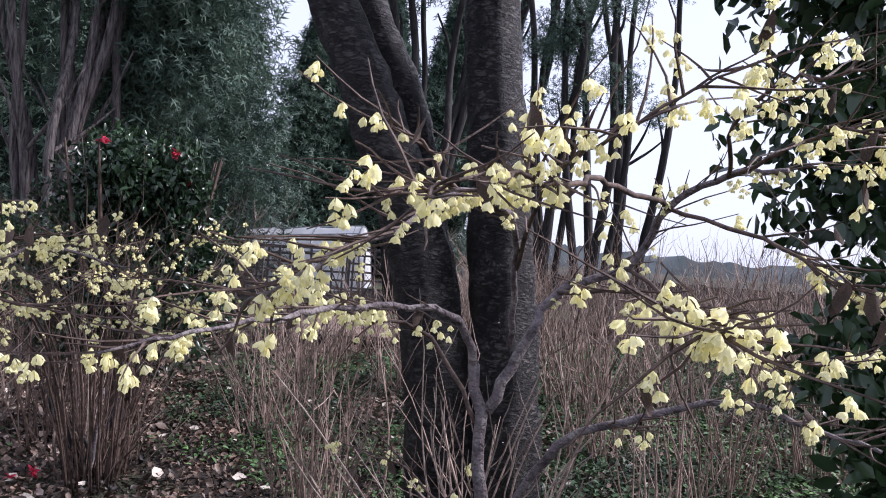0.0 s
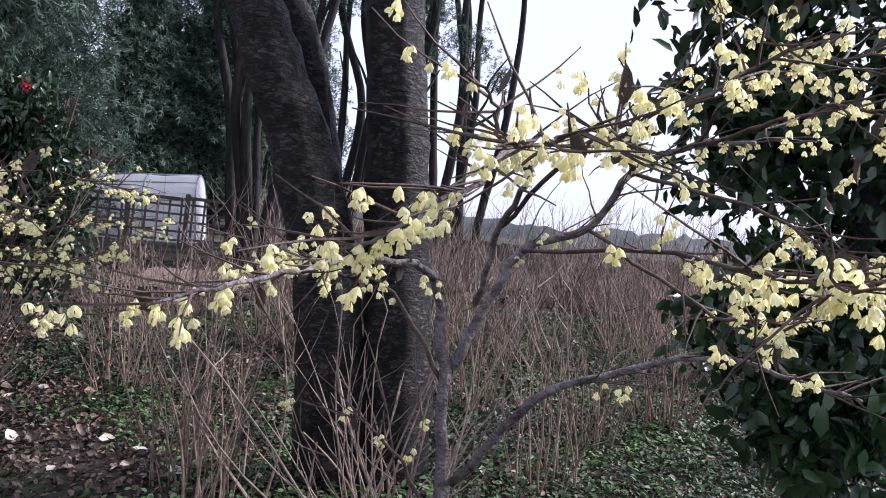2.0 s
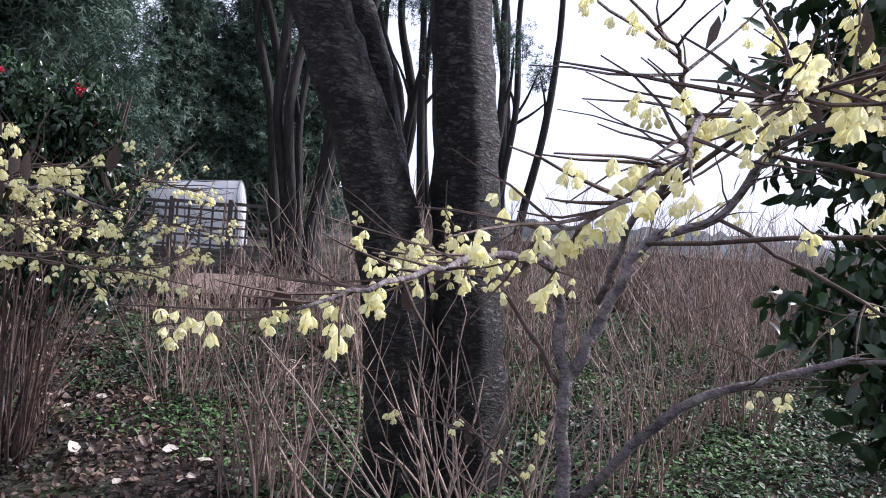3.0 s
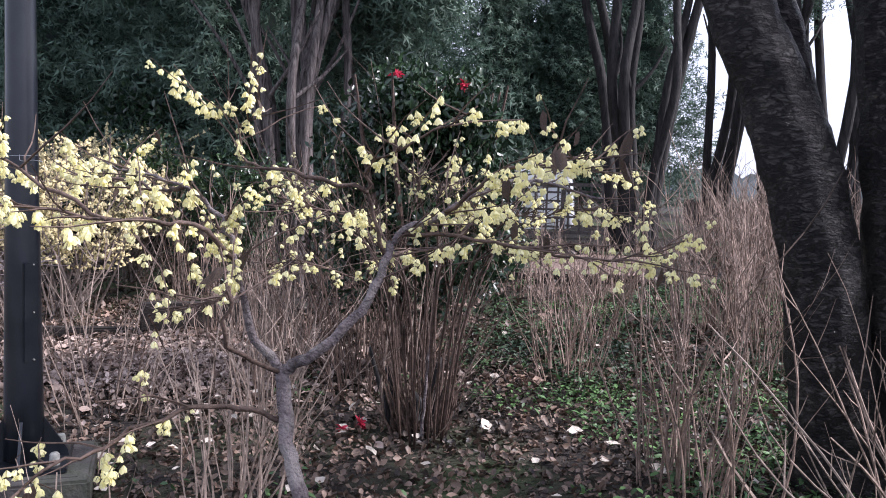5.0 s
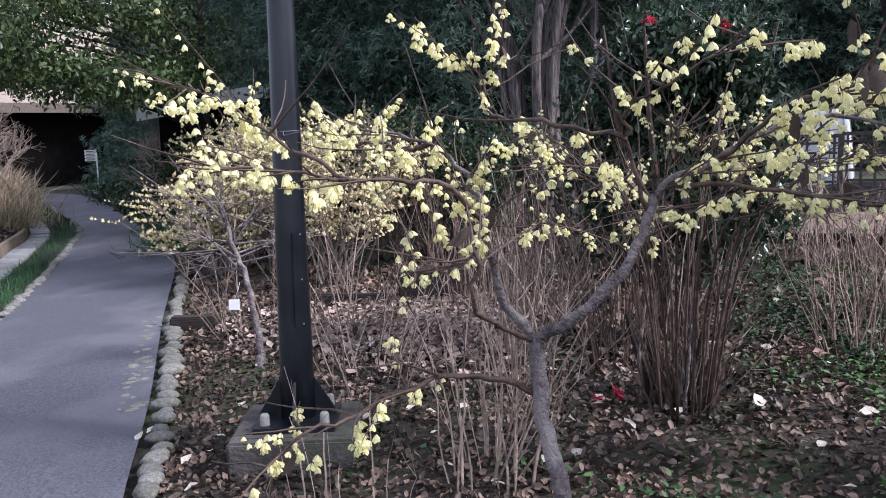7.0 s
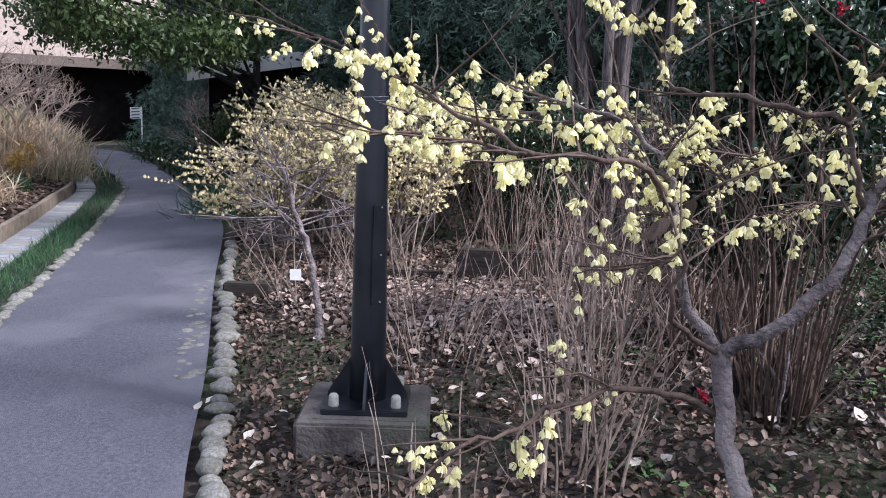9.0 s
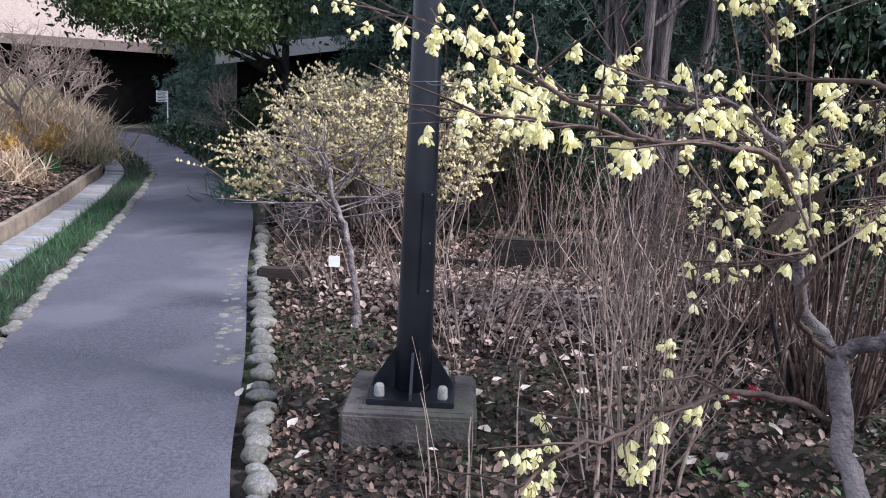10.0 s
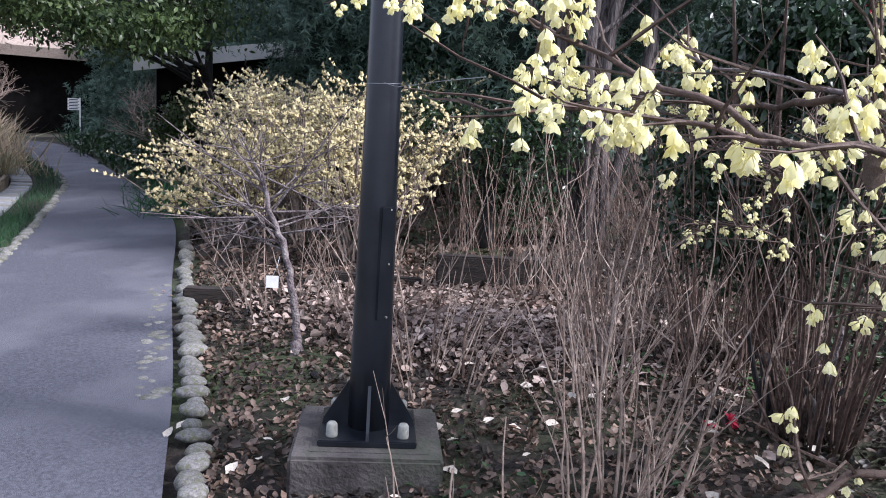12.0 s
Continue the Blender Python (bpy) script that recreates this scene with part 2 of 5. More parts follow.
def turns(n, rng, tilt=1.0):
    """n random turns as matrices; tilt 0 keeps the z axis up."""
    a = rng.uniform(0, 2 * np.pi, n)
    b, c = rng.normal(0, tilt, n), rng.normal(0, tilt, n)
    ca, sa, cb, sb, cc, sc = np.cos(a), np.sin(a), np.cos(b), np.sin(b), np.cos(c), np.sin(c)
    o, i = np.zeros(n), np.ones(n)
    rz = np.stack([ca, -sa, o, sa, ca, o, o, o, i], 1).reshape(n, 3, 3)
    rx = np.stack([i, o, o, o, cb, -sb, o, sb, cb], 1).reshape(n, 3, 3)
    ry = np.stack([cc, o, sc, o, i, o, -sc, o, cc], 1).reshape(n, 3, 3)
    return rz @ rx @ ry


def strew(name, shape, pos, rot, size):
    """One mesh of many copies of a small shape (vertices, faces)."""
    tv, tf = np.array(shape[0], float), np.array(shape[1])
    n = len(pos)
    v = np.einsum("nij,kj->nki", rot * np.asarray(size).reshape(-1, 1, 1), tv) + np.asarray(pos)[:, None, :]
    f = tf[None] + (np.arange(n) * len(tv))[:, None, None]
    me = bpy.data.meshes.new(name)
    nf, k = n * len(tf), tf.shape[1]
    me.vertices.add(n * len(tv))
    me.vertices.foreach_set("co", v.reshape(-1))
    me.loops.add(nf * k)
    me.loops.foreach_set("vertex_index", f.reshape(-1).astype(np.int32))
    me.polygons.add(nf)
    me.polygons.foreach_set("loop_start", np.arange(nf, dtype=np.int32) * k)
    me.update(calc_edges=True)
    me.validate()
    return me


# small shapes: a folded leaf, a curled leaf, a spray of scale leaves, a blade
LEAF = ([(0, 0, 0), (0.22, 0.3, 0.06), (0, 0.34, 0), (-0.22, 0.3, 0.06), (0.17, 0.72, 0.02), (0, 0.75, -0.04), (-0.17, 0.72, 0.02), (0, 1, -0.12)],
        [(0, 1, 2), (0, 2, 3), (1, 4, 2), (2, 4, 5), (2, 5, 3), (3, 5, 6), (4, 7, 5), (5, 7, 6)])
CURL = ([(0, -0.5, 0.05), (0.34, -0.2, 0.16), (0.05, 0, 0), (-0.3, -0.12, 0.2), (0.28, 0.22, 0.2), (-0.26, 0.26, 0.1), (0.05, 0.55, 0.14)],
        [(0, 1, 2), (0, 2, 3), (1, 4, 2), (2, 5, 3), (2, 4, 6), (2, 6, 5)])
SPRAY = ([(0, 0, 0), (0.05, 0.45, 0.02), (-0.05, 0.45, 0.02), (0, 1, -0.2), (0.1, 0.3, 0.03), (0.42, 0.55, -0.06), (0.06, 0.42, 0.03),
          (-0.1, 0.25, 0.03), (-0.4, 0.5, -0.08), (-0.06, 0.4, 0.03), (0.04, 0.6, 0), (0.3, 0.86, -0.14), (0.02, 0.72, 0), (-0.04, 0.58, 0), (-0.3, 0.82, -0.13), (-0.02, 0.7, 0)],
         [(0, 1, 2), (2, 1, 3), (4, 5, 6), (7, 9, 8), (10, 11, 12), (13, 15, 14)])
BLADE = ([(-0.018, 0, 0), (0.018, 0, 0), (0.018, 0.12, 0.55), (-0.018, 0.12, 0.55), (0, 0.5, 0.95)], [(0, 1, 2), (0, 2, 3), (3, 2, 4)])


def rise(x, y):
    """Height of the ground: it climbs gently from the path into the garden and levels out behind."""
    q = 0.035 * x + 0.07 * y
    return q if q < 0.6 else 0.6 + 0.4 * (1 - math.exp(-(q - 0.6) / 0.4))


def rise_all(x, y):
    q = 0.035 * x + 0.07 * y
    return np.where(q < 0.6, q, 0.6 + 0.4 * (1 - np.exp(-(np.maximum(q, 0.6) - 0.6) / 0.4)))


# ---- ground, path and its edges ----
def build_ground():
    near = np.arange(-14, 8.01, 0.25)
    xs = np.concatenate([[-900, -400, -200, -100, -60, -40, -30, -24, -20, -17], near, [9, 11, 14, 20, 30, 45, 70, 120, 250, 500, 900]])
    ny = np.arange(-4, 14.01, 0.25)
    ys = np.concatenate([[-900, -400, -150, -60, -30, -15, -8], ny, [15, 17, 20, 24, 30, 40, 60, 100, 200, 400, 900]])
    g = Geo()
    for y in ys:
        for x in xs:
            z = rise(max(-60, min(60, x)), max(-40, min(60, y)))
            if -14 <= x <= 8 and 1.5 <= y <= 14:
                z += 0.03 * noise.noise(Vector((x * 1.1, y * 1.1, 0))) + 0.012 * noise.noise(Vector((x * 3.3, y * 3.3, 4)))
            g.v.append((x, y, z - 0.02))
    w = len(xs)
    for j in range(len(ys) - 1):
        for i in range(w - 1):
            a = j * w + i
            g.f.append((a, a + 1, a + 1 + w, a + w))
    ob = part("ground", g, M_SOIL, None, smooth=True)
    tagged(ob, "dark garden soil sloping gently up from the path", "ground", kind="structure")


PATH_RIGHT = smooth_line([(x, y, 0) for x, y in ((9, 1.5), (6, 1.3), (3, 1.0), (0.6, 1.05), (-0.8, 1.28), (-2, 1.7), (-2.95, 2.12), (-3.78, 2.67), (-4.9, 3.58),
                          (-6.75, 5.0), (-9.3, 7.0), (-11.4, 8.3), (-16.4, 11.0), (-24.5, 15.2), (-31, 17.7), (-40, 18.8), (-52, 18))], 10)
PATH_LEFT = smooth_line([(x, y, 0) for x, y in ((9, 0), (6, -0.2), (3, -0.5), (0.3, -0.4), (-1.3, -0.1), (-2.7, 0.5), (-3.9, 1.2), (-4.9, 1.9), (-6.45, 3.02),
                         (-7.7, 3.94), (-9.95, 5.65), (-12.7, 7.6), (-16.2, 9.8), (-24.9, 13.7), (-31.2, 16.0), (-40, 17.0), (-52, 16.3))], 10)


def aside(line, i, off):
    """A point beside a line, off metres to the left of the way that it runs."""
    a, b = line[max(i - 1, 0)], line[min(i + 1, len(line) - 1)]
    d = (b - a).normalized()
    return line[i] + Vector((-d.y, d.x, 0)) * off


def build_path():
    g = Geo()
    across = 6
    for r, l in zip(PATH_RIGHT, PATH_LEFT):
        for k in range(across + 1):
            p = r.lerp(l, k / across)
            crown = 0.015 * math.sin(math.pi * k / across)
            g.v.append((p.x, p.y, rise(p.x, p.y) + 0.012 + crown))
    for i in range(len(PATH_RIGHT) - 1):
        for k in range(across):
            a = i * (across + 1) + k
            g.f.append((a, a + 1, a + across + 2, a + across + 1))
    tagged(part("path", g, M_ASPHALT, None, smooth=True), "worn grey asphalt garden path with pale patches", "path", kind="structure")


def loft(name, sections, mat, label, category, i0, i1):
    """A strip along the path's left edge; sections are (offset, height over the ground)."""
    g = Geo()
    for i in range(i0, i1):
        for off, up in sections:
            p = aside(PATH_LEFT, i, off)
            wob = 0.04 * off * noise.noise(p * 0.7) if up > 0.3 else 0
            g.v.append((p.x, p.y, rise(p.x, p.y) + up + wob))
    k = len(sections)
    for i in range(i1 - i0 - 1):
        for j in range(k - 1):
            a = i * k + j
            g.f.append((a, a + 1, a + k + 1, a + k))
    ob = part(name, g, mat, None, smooth=False)
    return tagged(ob, label, category, kind="structure")


def cobble_mesh(rng, flat=0.62):
    bm = bmesh.new()
    bmesh.ops.create_icosphere(bm, subdivisions=2, radius=0.5)
    s = rng.uniform(0, 50)
    for v in bm.verts:
        n = noise.noise(v.co * 2.2 + Vector((s, 0, 0)))
        v.co *= 1 + 0.22 * n
        v.co.z *= flat
    for f in bm.faces:
        f.smooth = True
    me = bpy.data.meshes.new("stone")
    bm.to_mesh(me)
    bm.free()
    me.materials.append(M_STONE)
    return me


# ---- plants ----
def limb_points(pts, rng, per=5, wob=0.0035):
    line = smooth_line(pts, per)
    return [p + Vector((rng.gauss(0, wob), rng.gauss(0, wob), rng.gauss(0, wob))) if 0 < i < len(line) - 1 else p for i, p in enumerate(line)]


def tapered(n, r0, r1):
    return [r0 + (r1 - r0) * i / max(1, n - 1) for i in range(n)]


def blossom_mesh(rng, florets):
    """A short hanging spike of bells, each of five rounded petals that flare and fray at the rim."""
    v, f = [], []
    for n in range(florets):
        down = 0.022 * n / max(1, florets - 1) if florets > 1 else 0.0
        turn = 2.4 * n + rng.uniform(-0.4, 0.4)
        out = Vector((math.cos(turn), math.sin(turn), 0))
        c = out * rng.uniform(0.003, 0.009) * (1 if florets > 1 else 0.2) + Vector((0, 0, -down))
        tip = (out * rng.uniform(0.1, 0.75) + Vector((0, 0, -1))).normalized()
        u = tip.orthogonal().normalized()
        w = tip.cross(u)
        ln, rad = rng.uniform(0.0125, 0.018), rng.uniform(0.0062, 0.0086)
        for k in range(5):
            a0 = turn + 2 * math.pi * k / 5 + rng.uniform(-0.1, 0.1)
            flare, droop = rng.uniform(0.85, 1.3), rng.uniform(0.86, 1.1)
            o = len(v)
            for da, r, d in ((0, 0.15, 0.0), (-0.5, 0.85, 0.38), (0.5, 0.85, 0.38), (-0.62, flare, droop * 0.8), (0.0, flare * 1.12, droop), (0.62, flare, droop * 0.8), (0, 0.98, 0.5)):
                v.append(c + (u * math.cos(a0 + da) + w * math.sin(a0 + da)) * rad * r + tip * ln * d)
            f += [(o, o + 1, o + 6), (o, o + 6, o + 2), (o + 1, o + 3, o + 6), (o + 3, o + 4, o + 6), (o + 4, o + 5, o + 6), (o + 5, o + 2, o + 6)]
    me = bpy.data.meshes.new("blossom")
    me.from_pydata(v, [], f)
    me.materials.append(M_PETAL)
    me.update()
    return me


_rb = random.Random(5)
BLOSSOMS = [blossom_mesh(_rb, n) for n in (1, 1, 2, 2, 3, 3, 3, 4, 4, 5)]


def winter_hazel(name, label, limbs, seed, blossoms, twig_step=0.055, reach=0.26, bloom_from=0.3, curls=14, few_below=0.0):
    """A spreading bare shrub: given main limbs, side twigs along them, bells hanging in rows under the twigs."""
    rng = random.Random(seed)
    shrub = thing(name, label, "shrub")
    spots = []
    for number, (pts, r0, r1) in enumerate(limbs):
        line = limb_points(pts, rng)
        g = Geo()
        g.tube(line, tapered(len(line), r0, r1), 8, rough=0.1, rng=rng)
        part("limb", g, M_LIMB if r0 > 0.007 else M_TWIG, shrub, smooth=True)
        if number == 0:
            continue
        length = sum((b - a).length for a, b in zip(line, line[1:]))
        n = max(2, int(length / twig_step))
        rows = []
        for k in range(n):
            s = bloom_from + (1 - bloom_from) * (k + rng.random()) / n
            x = s * (len(line) - 1)
            i = min(int(x), len(line) - 2)
            p = line[i].lerp(line[i + 1], x - i)
            along = (line[i + 1] - line[i]).normalized()
            out = Vector((rng.gauss(0, 1), rng.gauss(0, 1), rng.gauss(0.12, 0.33))).normalized()
            d = (along * rng.uniform(0.35, 1.1) + out * 0.75).normalized()
            ln = reach * rng.uniform(0.3, 1.35) * (1.1 - 0.4 * s)
            q, tw = p, [p]
            for _ in range(4):
                d = (d + Vector((rng.gauss(0, 0.16), rng.gauss(0, 0.16), rng.gauss(0.02, 0.1)))).normalized()
                q = q + d * (ln / 4)
                tw.append(q)
            twig = Geo()
            twig.tube(tw, tapered(5, 0.0026, 0.0009), 4)
            part("twig", twig, M_TWIG, shrub)
            if rng.random() < 0.72:
                u, step = 4 * rng.uniform(0.05, 0.6), 4 * rng.uniform(0.024, 0.05) / ln
                while u < 4:
                    j = min(int(u), 3)
                    rows.append((k, tw[j].lerp(tw[j + 1], u - j)))
                    u += step * rng.uniform(0.7, 1.5)
        spots += [p for _, p in rows]
        for _ in range(int(length / 0.12)):
            x = rng.uniform(bloom_from, 1) * (len(line) - 1)
            i = min(int(x), len(line) - 2)
            spots.append(line[i].lerp(line[i + 1], x - i))
    spots = [p for p in spots if p.z > few_below or p.z < 1.03 or rng.random() < 0.3]
    rng.shuffle(spots)
    for p in spots[:blossoms]:
        b = new("blossom", rng.choice(BLOSSOMS))
        b.parent = shrub
        s = rng.uniform(0.62, 1.1)
        b.matrix_basis = pose(p.x, p.y, p.z - 0.003, rng.gauss(0, 12), rng.gauss(0, 12), rng.uniform(0, 360)) @ Matrix.Diagonal((s, s, s, 1))
    rest = spots[blossoms:blossoms + 90]
    if rest:
        nr = np.random.default_rng(seed)
        src = BLOSSOMS[7]
        shape = ([tuple(v.co) for v in src.vertices], [tuple(p.vertices) for p in src.polygons])
        me = strew("blossoms", shape, [tuple(p) for p in rest], turns(len(rest), nr, 0.2), nr.uniform(0.7, 1.1, len(rest)))
        tagged(ob_from("blossoms", me, M_PETAL, shrub), "pale yellow bells further in", kind="stuff")
    spots = spots[len(rest):]
    cm = strew("dead_leaf", CURL, [(0, 0, -0.55)], np.array([[[0.7, 0, 0.1], [0, 0.2, 0.9], [-0.1, 1.0, -0.2]]]), [1.0])
    cm.materials.append(M_CURL)
    for p in spots[blossoms:blossoms + curls]:
        b = new("dead_leaf", cm)
        b.parent = shrub
        s = rng.uniform(0.036, 0.062)
        b.matrix_basis = pose(p.x, p.y, p.z, rng.gauss(0, 14), rng.gauss(0, 14), rng.uniform(0, 360)) @ Matrix.Diagonal((s, s, s, 1))
    return shrub


def cane_shrub(x, y, count, height, spread, seed, lean=(0, 0), mat=None, label="clump of bare brown upright shrub canes", r=0.0042, twiggy=0.5, near=True):
    """A clump of many thin, nearly upright bare stems that fork near the top."""
    rng = random.Random(seed)
    shrub = thing("bare_shrub", label, "shrub", (x, y, rise(x, y) - 0.03), group="bare shrubs in the bed")
    g = Geo()
    for _ in range(count):
        if near:
            g = Geo()
        a, rad = rng.uniform(0, 2 * math.pi), 0.22 * spread * math.sqrt(rng.random())
        p = Vector((rad * math.cos(a), rad * math.sin(a), 0))
        tilt = rng.choice((rng.uniform(0.02, 0.25), rng.uniform(0.1, 0.55))) * spread
        d = Vector((math.cos(a) * tilt + lean[0] + rng.gauss(0, 0.1), math.sin(a) * tilt + lean[1] + rng.gauss(0, 0.1), 1)).normalized()
        h = height * rng.choice((rng.uniform(0.3, 0.8), rng.uniform(0.6, 1.1)))
        bow = Vector((rng.gauss(0, 0.035), rng.gauss(0, 0.035), 0.03))
        line = [p]
        for k in range(7):
            d = (d + bow + Vector((rng.gauss(0, 0.075), rng.gauss(0, 0.075), 0))).normalized()
            p = p + d * (h / 7)
            line.append(p)
        r0 = r * rng.choice((0.5, 0.7, 0.9, 1.1, 1.5))
        g.tube(line, tapered(8, r0, r0 * 0.35), 4, cap=False)
        for k in (3, 4, 5, 6, 7):
            while rng.random() < twiggy:
                e = (d + Vector((rng.gauss(0, 0.6), rng.gauss(0, 0.6), rng.gauss(0.1, 0.3)))).normalized()
                ln = rng.uniform(0.08, 0.26) * height / 1.2
                q = line[k]
                g.tube([q, q + e * ln * 0.5, q + (e + Vector((0, 0, 0.15))) * ln], [r0 * 0.45, r0 * 0.32, r0 * 0.15], 3, cap=False)
                if rng.random() < 0.4:
                    break
        if near:
            part("cane", g, mat or M_CANE, shrub)
    if not near:
        tagged(part("stem_mass", g, mat or M_CANE, shrub), kind="stuff")
    return shrub


def leafy(name, shape, count, centres, radii, size, mat, parent, seed, tilt=0.9, shell=0.55, label=""):
    """Leaves or sprays strewn through a crown made of several uneven lobes."""
    rng = np.random.default_rng(seed)
    c, r = np.array(centres, float), np.array(radii, float)
    which = rng.integers(0, len(c), count)
    d = rng.normal(0, 1, (count, 3))
    d /= np.linalg.norm(d, axis=1)[:, None]
    rad = (shell + (1 - shell) * rng.random(count)) * (1 + 0.18 * np.sin(d[:, 0] * 7 + which) * np.cos(d[:, 2] * 6))
    pos = c[which] + d * r[which] * rad[:, None]
    me = strew(name, shape, pos, turns(count, rng, tilt), size * rng.uniform(0.6, 1.25, count))
    return ob_from(name, me, mat, parent, label)


def lumpy(name, centre, radii, mat, parent, seed):
    """A solid lump put inside a crown to block light and stand for its shade."""
    bm = bmesh.new()
    bmesh.ops.create_icosphere(bm, subdivisions=3, radius=1)
    off = Vector((seed * 3.1, 0, 0))
    for v in bm.verts:
        n = 1 + 0.35 * noise.noise(v.co * 1.7 + off) + 0.2 * noise.noise(v.co * 4 + off)
        v.co = Vector((centre[0] + v.co.x * radii[0] * n, centre[1] + v.co.y * radii[1] * n, centre[2] + v.co.z * radii[2] * n))
    me = bpy.data.meshes.new(name)
    bm.to_mesh(me)
    bm.free()
    return ob_from(name, me, mat, parent)


def conifer(height, radius, seed, sprays=4200, low=0.3):
    """A dense dark cypress: trunk, drooping tiers of scale-leaf sprays, a dark core added as inner shade."""
    rng = random.Random(seed)
    tree = thing("conifer", "tall dense dark green cypress tree behind the garden", "tree", group="evergreens behind the garden")
    g = Geo()
    line = [Vector((rng.gauss(0, 0.04), rng.gauss(0, 0.04), height * k / 8 - 0.1 * (k == 0))) for k in range(9)]
    g.tube(line, tapered(9, height * 0.022, 0.02), 8)
    for k in range(26):
        z = rng.uniform(low, height * 0.9)
        a = rng.uniform(0, 6.28)
        ln = radius * (1 - 0.75 * z / height) * rng.uniform(0.6, 1.0)
        g.tube([(0, 0, z), (math.cos(a) * ln * 0.5, math.sin(a) * ln * 0.5, z + 0.12), (math.cos(a) * ln, math.sin(a) * ln, z - 0.1)], [0.035, 0.02, 0.008], 5)
    part("trunk", g, M_BARK2, tree)
    nr = np.random.default_rng(seed)
    z = low + (height - low) * nr.random(sprays) ** 1.15
    a = nr.uniform(0, 2 * np.pi, sprays)
    lobes = 1 + 0.22 * np.sin(3 * a + seed) + 0.2 * np.sin(z * 5.2 + 2 * a + seed) + 0.12 * np.sin(z * 13 + 5 * a)
    rad = radius * (1 - ((z - low) / (height - low)) ** 1.5) * lobes * (0.6 + 0.45 * nr.random(sprays)) + 0.05
    pos = np.stack([rad * np.cos(a), rad * np.sin(a), z], 1)
    me = strew("crown", SPRAY, pos, turns(sprays, nr, 0.8), nr.uniform(0.13, 0.3, sprays) * (0.6 + height / 16))
    ob_from("crown", me, M_CONIFER, tree)
    # Added dark core: blocks light and paints the shade between the sprays.
    lumpy("shade_core", (0, 0, low + (height - low) * 0.42), (radius * 0.45, radius * 0.45, (height - low) * 0.4), M_CORE, tree, seed)
    return tree


def stems_tree(name, label, at, stems, mat, seed, crown=None, leaf=None, foot=0.0, category="tree"):
    """A tree of several stems (lists of points over its foot, first and last radius) and leaf tufts."""
    rng = random.Random(seed)
    tree = thing(name, label, category, at)
    for pts, r0, r1 in stems:
        line = limb_points(pts, rng, 6, r0 * 0.02)
        g = Geo()
        radii = [r * (1 + foot * math.exp(-i * 0.8)) for i, r in enumerate(tapered(len(line), r0, r1))]
        g.tube(line, radii, 14 if r0 > 0.1 else 9, rough=0.07, rng=rng)
        part("stem", g, mat, tree, smooth=True)
    if crown:
        centres, radii, count, size = crown
        leafy("crown", leaf[0], count, centres, radii, size, leaf[1], tree, seed, 1.0, 0.3)
    return tree


def grass_tuft(name, label, at, count, size, mat, seed, spread=0.16, tilt=0.35):
    rng = np.random.default_rng(seed)
    p = np.stack([rng.normal(0, spread, count), rng.normal(0, spread, count), np.zeros(count)], 1)
    me = strew("foliage", BLADE, p, turns(count, rng, tilt), size * rng.uniform(0.5, 1.2, count))
    t = thing(name, label, "grass", at)
    ob_from("foliage", me, mat, t)
    return t


build_ground()
build_path()

# ---- the path's left side: edging, slabs, board, bank ----
N = len(PATH_LEFT)
loft("grass_bed", [(0.05, 0.0), (0.1, 0.03), (0.48, 0.03), (0.52, 0.0)], M_SOIL, "narrow planted strip of soil beside the path", "flower bed", 30, N)
loft("board_edge", [(0.9, 0.0), (0.9, 0.2), (0.96, 0.21), (0.96, 0.1)], M_BOARD, "low brown timber board holding back the bank", "edging", 30, N)
loft("bank", [(0.96, 0.17), (1.3, 0.26), (2.0, 0.5), (3.0, 0.8), (4.5, 1.15), (7.0, 1.5), (14.0, 1.9)], M_SOIL, "leaf-strewn earth bank rising beside the path", "bank", 30, N)


def build_slabs():
    row = thing("kerb", "row of flat pale grey stone kerb slabs", "kerb", kind="structure")
    g = Geo()
    g.box(Matrix.Identity(4), 0.34, 0.568, 0.08)
    me = g.mesh("slab")
    bm = bmesh.new()
    bm.from_mesh(me)
    bmesh.ops.remove_doubles(bm, verts=bm.verts, dist=1e-5)
    bmesh.ops.bevel(bm, geom=list(bm.edges), offset=0.012, segments=1, affect="EDGES")
    bm.to_mesh(me)
    bm.free()
    me.materials.append(M_SLAB)
    rng = random.Random(3)
    last = aside(PATH_LEFT, 45, 0.7)
    for i in range(45, N - 20):
        for s in range(10):
            a, b = aside(PATH_LEFT, i, 0.7), aside(PATH_LEFT, i + 1, 0.7)
            p = a.lerp(b, s / 10)
            if (p - last).length >= 0.575:
                ob = new("slab", me)
                ob.parent = row
                ob.matrix_basis = pose(p.x, p.y, rise(p.x, p.y) + 0.0 + rng.uniform(-0.004, 0.004), rng.gauss(0, 0.8), rng.gauss(0, 0.8), math.degrees(math.atan2(b.y - a.y, b.x - a.x)) - 90)
                last = p


